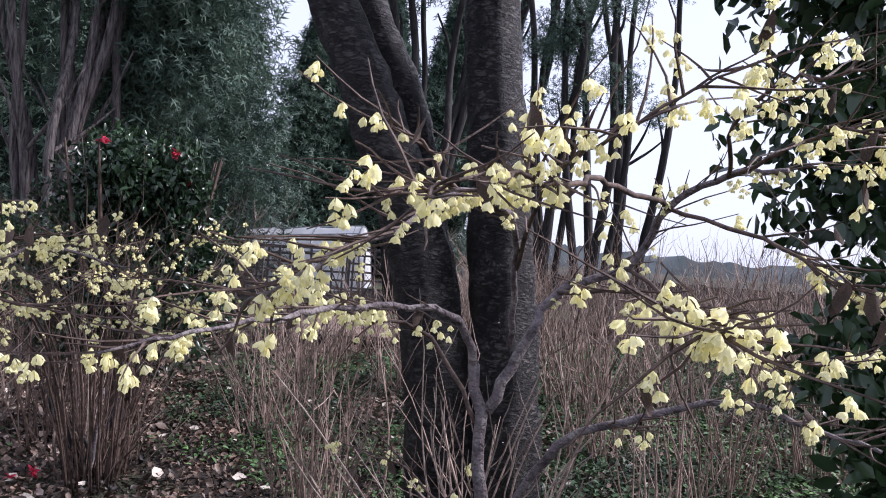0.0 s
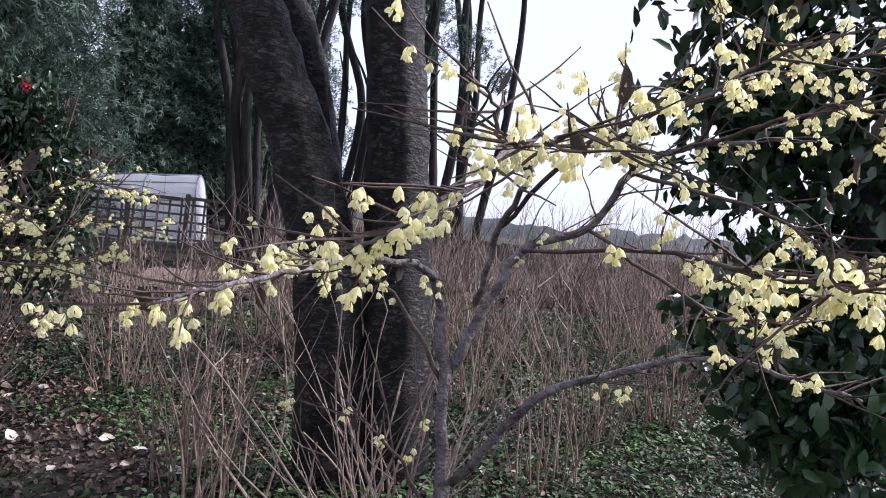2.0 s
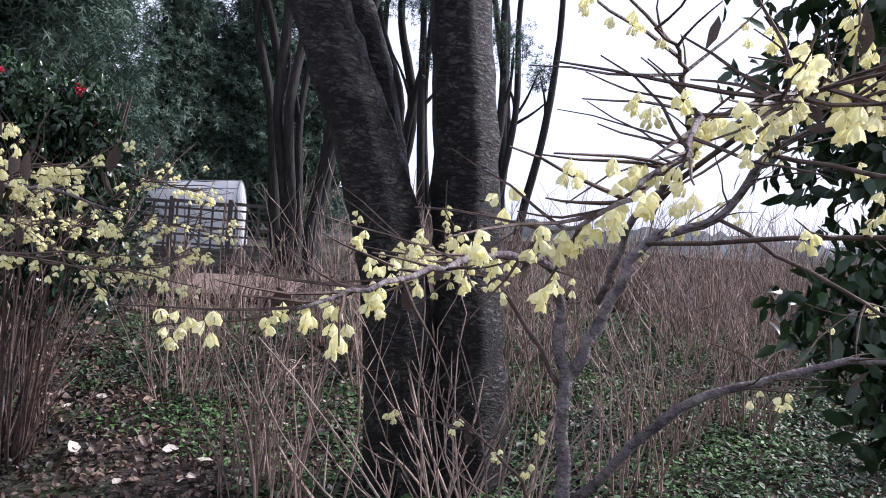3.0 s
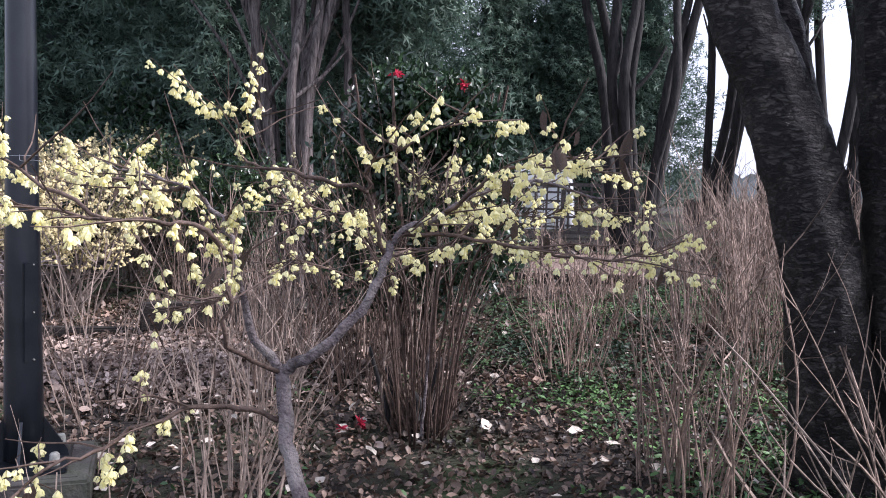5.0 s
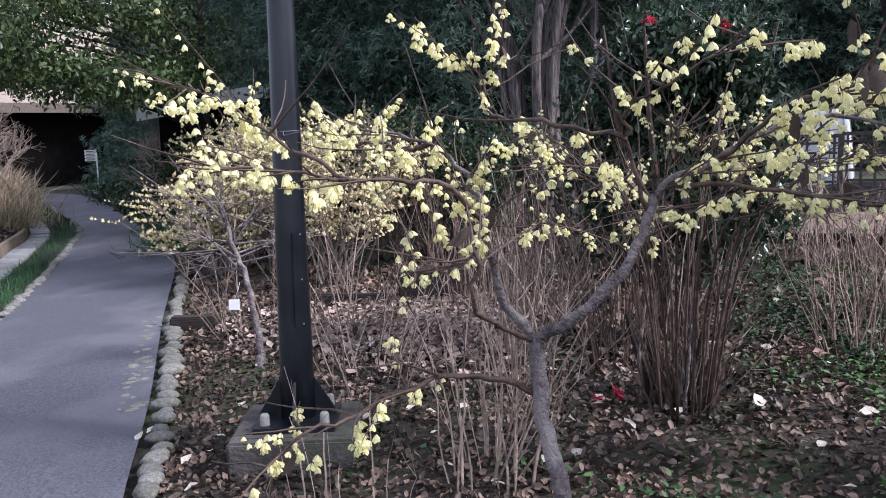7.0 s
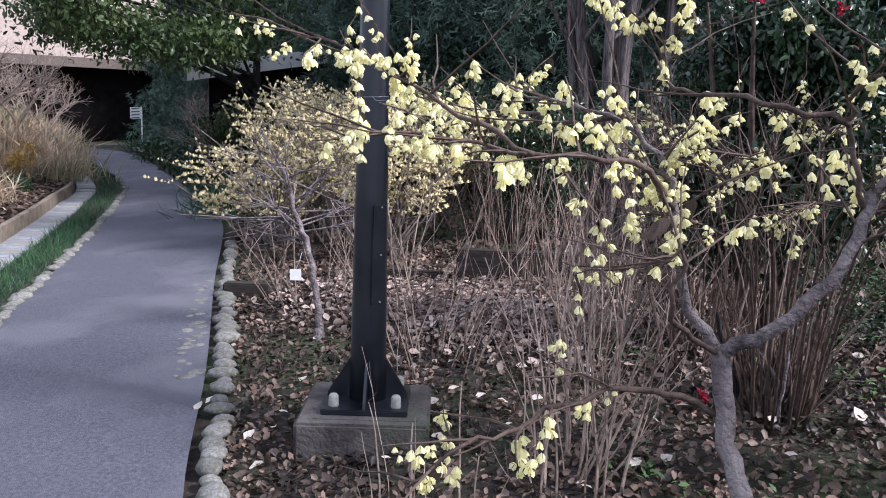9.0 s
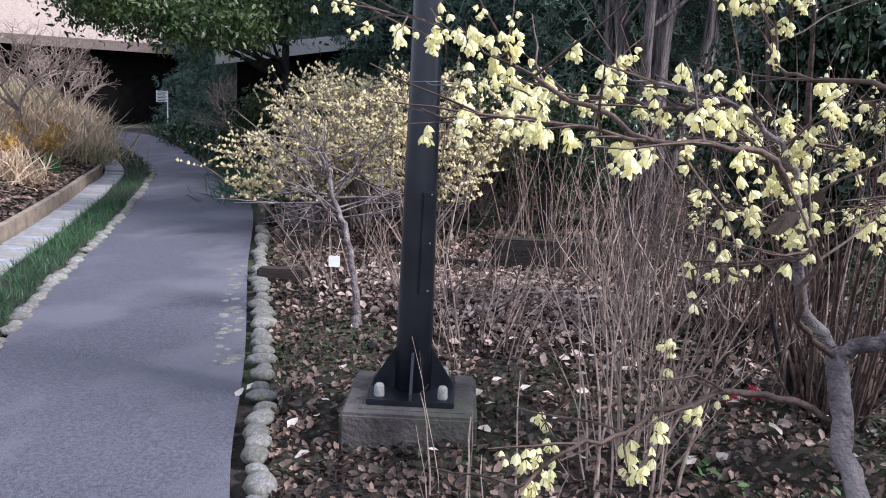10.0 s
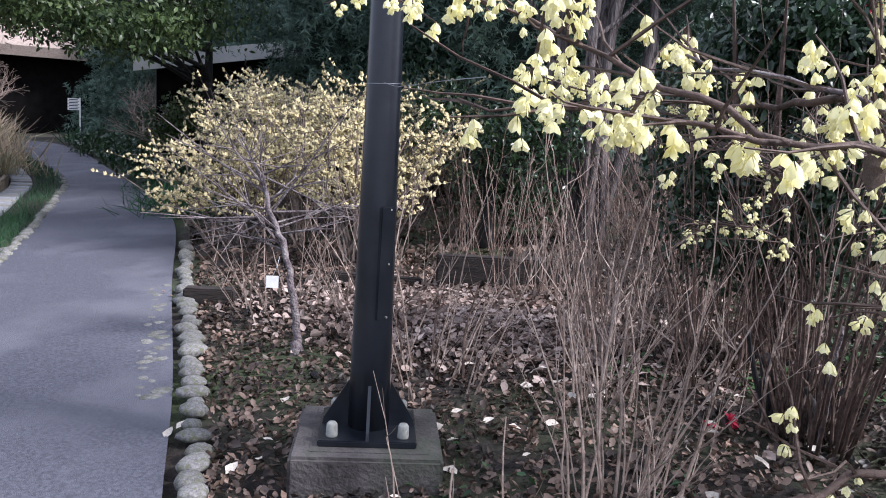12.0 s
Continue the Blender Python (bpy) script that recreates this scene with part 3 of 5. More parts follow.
def build_edging(name, label, line, off, i0, i1, size, gap, seed, skip=0.0):
    """Cobbles set one by one along an edge of the path."""
    rng = random.Random(seed)
    meshes = [cobble_mesh(rng) for _ in range(7)]
    row = thing(name, label, "edging", kind="structure")
    last = None
    for i in range(i0, i1):
        for s in range(12):
            a, b = aside(line, i, off), aside(line, i + 1, off)
            p = a.lerp(b, s / 12)
            if last is None or (p - last).length > gap * rng.uniform(0.85, 1.2):
                last = p
                if rng.random() < skip:
                    continue
                ob = new("stone", rng.choice(meshes))
                ob.parent = row
                k = size * rng.uniform(0.8, 1.3)
                ob.matrix_basis = pose(p.x + rng.gauss(0, 0.012), p.y + rng.gauss(0, 0.012), rise(p.x, p.y) + k * 0.14, 0, 0, rng.uniform(0, 360)) @ Matrix.Diagonal((k * rng.uniform(1.0, 1.5), k, k * rng.uniform(0.8, 1.1), 1))


build_slabs()
build_edging("stone_edging", "row of rounded grey cobbles edging the planted bed", PATH_RIGHT, -0.1, 50, 96, 0.1, 0.122, 1)
build_edging("small_stone_edging", "row of small pale stones along the grass strip", PATH_LEFT, 0.03, 60, 122, 0.1, 0.12, 2, 0.1)


def build_flat_stones():
    """Flat pale stones let into the path's rim."""
    rng = random.Random(8)
    meshes = [cobble_mesh(rng, 0.35) for _ in range(4)]
    row = thing("flat_stones", "worn flat pale stones let into the path's rim", "paving", kind="structure")
    for k in range(62):
        i = 79 + rng.random() * 11
        p = aside(PATH_RIGHT, int(i), rng.uniform(0.02, 0.22)).lerp(aside(PATH_RIGHT, int(i) + 1, rng.uniform(0.02, 0.22)), i % 1)
        ob = new("stone", rng.choice(meshes))
        ob.parent = row
        s = rng.uniform(0.045, 0.085)
        ob.matrix_basis = pose(p.x, p.y, rise(p.x, p.y) + 0.013, 0, 0, rng.uniform(0, 360)) @ Matrix.Diagonal((s * 1.4, s, s * 0.35, 1))


build_flat_stones()


def build_strip_grass():
    rng = np.random.default_rng(4)
    pos = []
    for i in range(60, 128):
        a, b = PATH_LEFT[i], PATH_LEFT[min(i + 1, N - 1)]
        n = int(520 * (b - a).length * (1.0 if i < 105 else 0.4))
        for _ in range(n):
            u, o = rng.random(), 0.07 + 0.4 * rng.random()
            p = aside(PATH_LEFT, i, o).lerp(aside(PATH_LEFT, min(i + 1, N - 1), o), u)
            pos.append((p.x, p.y, rise(p.x, p.y) + 0.02))
    me = strew("strip_grass", BLADE, pos, turns(len(pos), rng, 0.45), 0.13 * rng.uniform(0.5, 1.2, len(pos)))
    tagged(ob_from("strip_grass", me, M_GRASS, None), "dense dark green mondo grass in a narrow strip", "grass", kind="stuff")


build_strip_grass()


# ---- lamp post on its concrete footing ----
def build_post(x, y):
    z = rise(x, y)
    foot = thing("concrete_footing", "square weathered concrete footing of the lamp post", "footing", (x, y, z))
    foot.rotation_euler[2] = radians(38)
    g = Geo()
    g.box(pose(0, 0, -0.03), 0.55, 0.55, 0.3)
    soft_edges(g, "block", M_CONCRETE, foot, 0.012)
    g = Geo()
    g.box(pose(0.01, 0.0, 0.117), 0.44, 0.45, 0.012)
    soft_edges(g, "mortar_pad", M_CONCRETE, foot, 0.005, "thin grey mortar bed under the base plate")
    post = thing("lamp_post", "dark green painted steel lamp post with a service hatch", "lamp post", (x, y, z + 0.123))
    post.rotation_euler[2] = radians(38)
    g = Geo()
    hs = [(0, 0.079), (0.3, 0.076), (0.6, 0.072), (1.2, 0.064), (2.0, 0.057), (3.2, 0.05), (4.8, 0.042)]
    g.tube([(0, 0, h) for h, _ in hs], [r for _, r in hs], 28)
    part("shaft", g, M_POLE, post, smooth=True)
    g = Geo()
    g.box(pose(0, 0, 0.012), 0.36, 0.36, 0.024)
    soft_edges(g, "base_plate", M_POLE, post, 0.004)
    for k in range(4):
        a = radians(90 * k)
        g = Geo()
        o = len(g.v)
        for s in (-0.006, 0.006):
            g.v += [pose(0, 0, 0, 0, 0, 90 * k) @ Vector(q) for q in ((0.075, s, 0.024), (0.175, s, 0.024), (0.17, s, 0.05), (0.078, s, 0.2))]
        g.f += [(0, 1, 2, 3), (7, 6, 5, 4), (0, 4, 5, 1), (1, 5, 6, 2), (2, 6, 7, 3), (3, 7, 4, 0)]
        part("gusset", g, M_POLE, post)
        g = Geo()
        cx, cy = 0.185 * math.cos(a + 0.785), 0.185 * math.sin(a + 0.785)
        g.tube([(cx, cy, 0.024), (cx, cy, 0.03), (cx, cy, 0.07), (cx, cy, 0.078)], [0.021, 0.022, 0.02, 0.014], 12)
        part("bolt_cap", g, M_BOLT, post, "pale domed plastic bolt cap", smooth=True)
    g = Geo()
    g.box(pose(0, 0, 0, 0, 0, 35) @ pose(-0.005, -0.07, 0.66, 1.0, 0, 0), 0.062, 0.012, 0.42)
    hatch = soft_edges(g, "hatch", M_POLE, post, 0.003)
    for dz in (-0.2, 0.0, 0.2):
        g = Geo()
        g.tube([pose(0, 0, 0, 0, 0, 35) @ Vector((0.005, y, 0.66 + dz)) for y in (-0.073, -0.081)], [0.0045, 0.0035], 8)
        part("screw", g, M_BOLT, hatch)


build_post(-3.58, 3.46)

def build_tie(x, y, z):
    """A wire looped round the post and led to the hazel."""
    tie = thing("tie_wire", "thin pale wire looped round the lamp post towards the hazel", "wire", (x, y, z))
    g = Geo()
    g.tube([(0.0635 * math.cos(a), 0.0635 * math.sin(a), 0.004 * math.sin(a)) for a in [2 * math.pi * k / 24 for k in range(25)]], [0.001] * 25, 5)
    part("loop", g, M_METAL, tie)
    g = Geo()
    g.tube(smooth_line([(0.04, -0.05, 0), (0.3, -0.3, -0.028), (0.62, -0.56, -0.03), (0.95, -0.86, -0.04)], 4), [0.001] * 13, 5)
    part("lead", g, M_METAL, tie)


build_tie(-3.58, 3.46, 1.55)

# ---- the two blossoming winter hazels beside the path ----
HAZEL_A = [
    ([(0.02, 2.62, rise(0, 2.6) - 0.05), (0.01, 2.55, 0.6), (-0.01, 2.5, 1.0), (-0.05, 2.5, 1.31)], 0.01924, 0.0148),
    ([(-0.05, 2.5, 1.31), (-0.08, 2.42, 1.41), (-0.16, 2.3, 1.45), (-0.28, 2.1, 1.45), (-0.34, 1.9, 1.44), (-0.43, 1.72, 1.42), (-0.52, 1.62, 1.39)], 0.0111, 0.002),
    ([(-0.01, 2.5, 1.2), (0.07, 2.52, 1.37), (0.14, 2.55, 1.5), (0.3, 2.55, 1.57), (0.38, 2.5, 1.72), (0.49, 2.4, 1.79), (0.59, 2.3, 1.8)], 0.01443, 0.006),
    ([(0.03, 2.55, 0.9), (0.16, 2.3, 1.18), (0.28, 2.25, 1.25), (0.47, 2.2, 1.32), (0.54, 2.0, 1.33), (0.65, 1.9, 1.31)], 0.01184, 0.003),
    ([(0.03, 2.5, 1.36), (0.04, 2.3, 1.55), (0.03, 2.0, 1.65), (-0.04, 1.8, 1.67), (-0.11, 1.65, 1.6), (-0.19, 1.55, 1.54), (-0.28, 1.55, 1.49)], 0.00814, 0.002),
    ([(0.03, 2.0, 1.65), (-0.06, 1.8, 1.68), (-0.09, 1.75, 1.73), (-0.14, 1.7, 1.75)], 0.0054, 0.0015),
    ([(0.04, 2.3, 1.55), (0.09, 1.9, 1.69), (0.12, 1.75, 1.72), (0.17, 1.65, 1.74), (0.26, 1.65, 1.8), (0.34, 1.65, 1.85)], 0.00518, 0.0015),
    ([(0.38, 2.5, 1.72), (0.2, 2.0, 1.72), (0.12, 1.7, 1.68), (0.04, 1.6, 1.68), (-0.05, 1.5, 1.65), (-0.1, 1.45, 1.63)], 0.00629, 0.0015),
    ([(0.49, 2.4, 1.79), (0.43, 2.1, 1.85), (0.47, 1.9, 1.89), (0.55, 1.8, 1.89)], 0.00518, 0.002),
    ([(0.49, 2.4, 1.79), (0.54, 2.1, 1.82), (0.56, 1.9, 1.82), (0.62, 1.8, 1.77)], 0.0054, 0.0015),
    ([(0.14, 2.55, 1.5), (0.23, 1.9, 1.53), (0.26, 1.5, 1.52), (0.29, 1.4, 1.51)], 0.0054, 0.0015),
    ([(0.38, 2.5, 1.72), (0.5, 2.1, 1.64), (0.57, 2.0, 1.59), (0.62, 1.9, 1.55)], 0.0054, 0.0015),
    ([(0.3, 2.55, 1.57), (0.51, 2.3, 1.42), (0.59, 2.2, 1.41), (0.71, 2.2, 1.42)], 0.0054, 0.0015),
    ([(-0.01, 2.52, 0.8), (-0.12, 2.5, 0.97), (-0.2, 2.5, 1.04), (-0.29, 2.48, 1.07)], 0.005, 0.0015),
    ([(-0.02, 2.5, 1.15), (-0.17, 2.55, 1.36), (-0.32, 2.4, 1.41), (-0.4, 2.3, 1.45)], 0.00666, 0.002),
]
winter_hazel("winter_hazel", "spreading bare winter hazel with pale yellow bells, before the big tree", HAZEL_A, 11, 255, twig_step=0.036, reach=0.22, curls=22, few_below=1.34)
HAZEL_B = [
    ([(-1.52, 2.2, rise(-1.5, 2.2) - 0.05), (-1.56, 2.18, 0.5), (-1.6, 2.2, 0.82), (-1.66, 2.25, 0.94), (-1.7, 2.29, 1.08)], 0.0185, 0.01554),
    ([(-1.7, 2.29, 1.08), (-1.63, 2.3, 1.12), (-1.56, 2.38, 1.21), (-1.53, 2.44, 1.32), (-1.51, 2.47, 1.37), (-1.42, 2.5, 1.42), (-1.34, 2.6, 1.48), (-1.25, 2.68, 1.5), (-1.1, 2.75, 1.46)], 0.01369, 0.003),
    ([(-1.7, 2.29, 1.08), (-1.75, 2.25, 1.17), (-1.76, 2.2, 1.32), (-1.78, 2.2, 1.39), (-1.88, 2.2, 1.46), (-2.08, 2.2, 1.51)], 0.01036, 0.002),
    ([(-1.76, 2.2, 1.32), (-1.78, 2.1, 1.39), (-1.9, 2.0, 1.4), (-2.05, 1.95, 1.42), (-2.24, 1.9, 1.43)], 0.00592, 0.0015),
    ([(-1.9, 2.0, 1.4), (-2.07, 2.0, 1.47), (-2.28, 2.05, 1.55), (-2.61, 2.1, 1.64)], 0.0045, 0.001),
    ([(-1.68, 2.27, 0.98), (-1.77, 2.2, 1.02), (-1.83, 2.1, 1.02), (-1.9, 2.0, 0.98), (-1.95, 1.9, 0.96), (-2.0, 1.85, 0.9)], 0.00629, 0.002),
    ([(-1.53, 2.44, 1.32), (-1.56, 2.4, 1.46), (-1.53, 2.38, 1.53), (-1.42, 2.36, 1.58), (-1.31, 2.36, 1.64)], 0.00518, 0.0015),
    ([(-1.56, 2.4, 1.46), (-1.71, 2.35, 1.5), (-1.86, 2.4, 1.52), (-1.89, 2.43, 1.6), (-1.83, 2.43, 1.64)], 0.0054, 0.001),
    ([(-1.7, 2.28, 1.08), (-1.71, 2.1, 1.17), (-1.69, 2.08, 1.27), (-1.73, 2.06, 1.25), (-1.85, 2.05, 1.22)], 0.0054, 0.001),
    ([(-1.51, 2.47, 1.37), (-1.3, 2.5, 1.36), (-1.1, 2.6, 1.33), (-0.95, 2.7, 1.35)], 0.00518, 0.0015),
    ([(-1.42, 2.5, 1.42), (-1.25, 2.4, 1.52), (-1.05, 2.45, 1.55)], 0.0054, 0.0015),
    ([(-1.88, 2.2, 1.46), (-2.0, 2.3, 1.45), (-2.2, 2.4, 1.47), (-2.4, 2.45, 1.44)], 0.0054, 0.0015),
]
winter_hazel("winter_hazel", "forked bare winter hazel hung with pale yellow bells", HAZEL_B, 12, 300, twig_step=0.042, reach=0.24, curls=18, few_below=1.27)



def basal_shoots(x, y, count, seed):
    """A fan of pale, forked shoots from the hazel's foot, most of them leaning towards -x."""
    rng = random.Random(seed)
    fan = thing("basal_shoots", "fan of pale forked arching shoots at the hazel's foot", "shrub", (x, y, rise(x, y) - 0.03))
    for k in range(count):
        a = radians(-62 + 92 * (k + rng.random()) / count)
        p = Vector((rng.gauss(0.0, 0.1), rng.gauss(0, 0.08), 0))
        d = Vector((math.sin(a), rng.gauss(-0.05, 0.22), max(0.5, math.cos(a)))).normalized()
        ln = rng.uniform(0.65, 1.15) * (1.1 if a < -0.5 else 0.95)
        bow = Vector((0.05 * (1 if a < 0 else -0.4), 0, 0.02 if a < -0.5 else -0.02))
        line = [p]
        for _ in range(7):
            d = (d + bow + Vector((rng.gauss(0, 0.08), rng.gauss(0, 0.06), rng.gauss(0, 0.05)))).normalized()
            p = p + d * ln / 7
            line.append(p)
        g = Geo()
        r0 = rng.uniform(0.0035, 0.0068)
        g.tube(line, tapered(8, r0, r0 * 0.4), 5, cap=False)
        for j in range(3, 8):
            if rng.random() < 0.55:
                e = (d + Vector((rng.gauss(0, 0.6), rng.gauss(0, 0.4), rng.gauss(0.15, 0.3)))).normalized()
                q = rng.uniform(0.06, 0.24)
                g.tube([line[j], line[j] + e * q * 0.5, line[j] + (e + Vector((0, 0, 0.2))) * q], [r0 * 0.5, r0 * 0.4, r0 * 0.2], 4, cap=False)
        part("shoot", g, M_PALECANE if k % 3 else M_CANE, fan)


basal_shoots(-0.02, 3.55, 24, 128)


def round_hazel(x, y, bx, by, count, seed, lo, hi, wide):
    """Limbs of a rounded hazel: they rise from one foot at bx, by and arch outwards round x, y."""
    rng = random.Random(seed)
    z = rise(bx, by)
    limbs = [([(bx, by, z - 0.05), (bx + 0.02, by, z + 0.25), (bx + 0.03, by + 0.02, z + 0.5)], 0.009, 0.006)]
    for k in range(count):
        a = 6.28 * k / count + rng.uniform(-0.3, 0.3)
        w = wide * rng.uniform(0.6, 1.1)
        top = rng.uniform(lo, hi)
        limbs.append(([(bx + 0.1 * math.cos(a), by + 0.1 * math.sin(a), z - 0.05), ((x + bx) / 2 + 0.3 * w * math.cos(a), (y + by) / 2 + 0.3 * w * math.sin(a), z + 0.55 * (top - z) + 0.2),
                       (x + 0.65 * w * math.cos(a + 0.15), y + 0.65 * w * math.sin(a + 0.15), top), (x + w * math.cos(a), y + w * math.sin(a), top - rng.uniform(-0.08, 0.12))], 0.0068, 0.002))
    return limbs


winter_hazel("winter_hazel", "rounded winter hazel with small pale yellow bells behind", round_hazel(-1.9, 3.8, -2.15, 4.5, 13, 61, 1.15, 1.62, 0.8), 13, 240, reach=0.26, bloom_from=0.55)


def far_hazel(x, y, h, spread, seed):
    """One of the winter hazels along the path's bend."""
    rng = random.Random(seed)
    z = rise(x, y)
    shrub = thing("winter_hazel", "rounded winter hazel covered in small yellow bells beside the path", "shrub", (x, y, z - 0.03), group="winter hazels along the bend")
    g, pos = Geo(), []
    for k in range(26):
        a, t = rng.uniform(0, 6.28), rng.uniform(0.2, 1.0)
        d = Vector((math.cos(a) * t * spread / h, math.sin(a) * t * spread / h, 1)).normalized()
        p, line = Vector((rng.gauss(0, 0.08), rng.gauss(0, 0.08), 0)), []
        for s in range(7):
            line.append(p)
            d = (d + Vector((rng.gauss(0, 0.12), rng.gauss(0, 0.12), -0.02))).normalized()
            p = p + d * h / 6 * rng.uniform(0.8, 1.15)
        g.tube(line, tapered(7, 0.013, 0.003), 4)
        for s in range(16):
            i = rng.randrange(2, 6)
            q = line[i].lerp(line[i + 1], rng.random())
            e = Vector((rng.gauss(0, 1), rng.gauss(0, 1), rng.gauss(0.15, 0.4))).normalized()
            ln = rng.uniform(0.12, 0.42)
            mid, end = q + e * ln * 0.5, q + e * ln + Vector((0, 0, 0.03))
            g.tube([q, mid, end], [0.004, 0.003, 0.001], 3)
            for _ in range(8):
                c = q.lerp(end, rng.uniform(0.1, 1.0))
                if c.z > h * 0.3:
                    pos.append(c)
    tagged(part("branch_mass", g, M_FARTWIG, shrub), kind="stuff")
    nr = np.random.default_rng(seed)
    bell = ([(0, 0, 0.5), (0.42, 0.05, -0.35), (-0.1, 0.42, -0.4), (-0.4, -0.2, -0.35), (0.12, -0.42, -0.4)], [(0, 1, 2), (0, 2, 3), (0, 3, 4), (0, 4, 1)])
    me = strew("blossoms", bell, np.array([tuple(p) for p in pos]), turns(len(pos), nr, 0.4), 0.037 * nr.uniform(0.6, 1.3, len(pos)))
    tagged(ob_from("blossoms", me, M_PETAL2, shrub), "small pale yellow bells", kind="stuff")


for k, (x, y, h, s) in enumerate(((-6.2, 6.5, 1.5, 1.0), (-7.3, 6.9, 1.7, 1.0), (-8.3, 7.7, 1.75, 1.1), (-9.6, 8.7, 1.75, 1.1), (-7.75, 6.45, 1.2, 1.0), (-6.9, 8.2, 1.6, 0.9))):
    far_hazel(x, y, h, s, 40 + k)

# ---- the big dark tree with two trunks ----
stems_tree("big_tree", "large old tree with two dark fissured trunks rising from one foot", (-0.16, 4.42, rise(-0.16, 4.42)), [
    ([(-0.1, 0.0, -0.2), (-0.16, 0, 0.3), (-0.26, 0, 0.95), (-0.42, 0, 1.5), (-0.62, 0, 1.95), (-0.86, 0.02, 2.45), (-1.3, 0.05, 3.3), (-1.8, 0.1, 4.4)], 0.185, 0.1),
    ([(-0.3, 0.12, 1.2), (-0.4, 0.18, 1.7), (-0.52, 0.2, 2.1), (-0.75, 0.22, 2.6), (-1.0, 0.25, 3.4), (-1.1, 0.3, 4.4)], 0.11, 0.065),
    ([(0.14, 0.05, -0.2), (0.14, 0.05, 0.4), (0.08, 0.1, 1.0), (0.02, 0.12, 1.6), (-0.06, 0.14, 2.2), (-0.1, 0.15, 3.0), (0.0, 0.2, 4.5)], 0.185, 0.125),
], M_BARK, 21, foot=0.22)

# ---- camellia and bare thicket ----
cam_at = (-2.6, 5.6, rise(-2.6, 5.6))
camellia = thing("camellia", "dense dark glossy camellia bush with a few red flowers", "bush", cam_at)
g = Geo()
rc = random.Random(31)
for k in range(9):
    a = rc.uniform(0, 6.28)
    g = Geo()
    g.tube([(0.05 * math.cos(a), 0.05 * math.sin(a), -0.05), (0.2 * math.cos(a), 0.2 * math.sin(a), 0.6), (0.45 * math.cos(a), 0.45 * math.sin(a), 1.3), (0.55 * math.cos(a), 0.55 * math.sin(a), 1.8)], [0.03, 0.025, 0.015, 0.006], 6)
    part("stem", g, M_TWIG, camellia)
leafy("crown", LEAF, 22000, [(0, 0, 1.05), (-0.3, 0.05, 1.45), (0.3, 0.0, 0.8), (0.1, 0.05, 1.6), (0.35, 0.1, 1.2), (-0.2, -0.1, 0.7), (0.27, -0.05, 1.6), (0.02, -0.25, 1.62), (-0.1, 0.0, 1.72), (-0.45, 0.1, 1.0)], [(0.5, 0.5, 0.55), (0.4, 0.4, 0.42), (0.42, 0.4, 0.45), (0.36, 0.36, 0.34), (0.36, 0.36, 0.42), (0.45, 0.4, 0.4), (0.27, 0.26, 0.28), (0.3, 0.26, 0.26), (0.3, 0.3, 0.24), (0.4, 0.4, 0.45)], 0.054, M_CAMELLIA, camellia, 31, 1.1, 0.35)


def red_flower(parent, at, size, seed):
    rng = np.random.default_rng(seed)
    n = 16
    me = strew("flower", LEAF, np.zeros((n, 3)), turns(n, rng, 0.75), size * rng.uniform(0.7, 1.1, n))
    ob = ob_from("flower", me, M_RED, parent, "red open camellia flower")
    ob.location = at
    return ob


for k, (x, y, z, size) in enumerate(((-2.56, 5.07, 2.1, 0.05), (-2.27, 5.44, 2.085, 0.048), (-2.2, 5.5, 1.9, 0.024))):
    red_flower(camellia, Vector((x, y, z)) - Vector(cam_at), size, k)
for k, (x, y, s) in enumerate(((-2.5, 4.55, 0.05), (-2.56, 4.45, 0.04))):
    f = red_flower(None, (x, y, rise(x, y) + 0.02), s, 9 + k)
    f.name = "fallen_flower"
    tagged(f, "fallen red camellia flower on the ground", "flower", group="fallen flowers")

CLUMPS = ((-2.2, 4.75, 42, 1.3, 0.72), (-2.75, 5.1, 46, 1.7, 0.9), (-1.62, 5.6, 40, 1.05, 0.9), (-1.6, 6.5, 26, 0.9, 0.9), (-0.92, 4.3, 36, 1.3, 0.8),
          (-2.6, 3.55, 28, 1.1, 0.9), (-3.3, 5.0, 14, 1.0, 0.9), (-3.85, 4.3, 18, 1.1, 1.3), (-4.4, 6.1, 20, 1.0, 1.0),
          (-3.2, 6.4, 36, 1.3, 1.0), (-3.6, 5.9, 30, 1.2, 1.0), (0.5, 5.6, 42, 1.25, 0.9), (1.15, 5.1, 40, 1.1, 0.9), (1.75, 5.5, 46, 1.2, 0.9), (-0.45, 6.0, 48, 1.2, 1.0), (-0.7, 7.2, 40, 1.1, 1.1),
          (0.75, 4.4, 26, 1.0, 0.8), (2.5, 4.9, 40, 1.2, 1.0), (-3.35, 5.2, 34, 1.05, 0.8), (-2.95, 5.6, 34, 1.2, 0.9), (-4.15, 6.2, 30, 1.0, 0.9), (-3.05, 4.55, 22, 0.95, 0.7))
for k, (x, y, n, h, s) in enumerate(CLUMPS):
    cane_shrub(x, y, n, h, s, 100 + k, mat=M_TWIG if k < 2 else M_PALECANE if k in (5, 7, 18, 20, 21) else None, r=0.0048)
cane_shrub(-2.2, 4.62, 46, 0.5, 0.75, 129, mat=M_TWIG, label="dense dark stubby regrowth at the shrub's foot", r=0.008, twiggy=0.2)


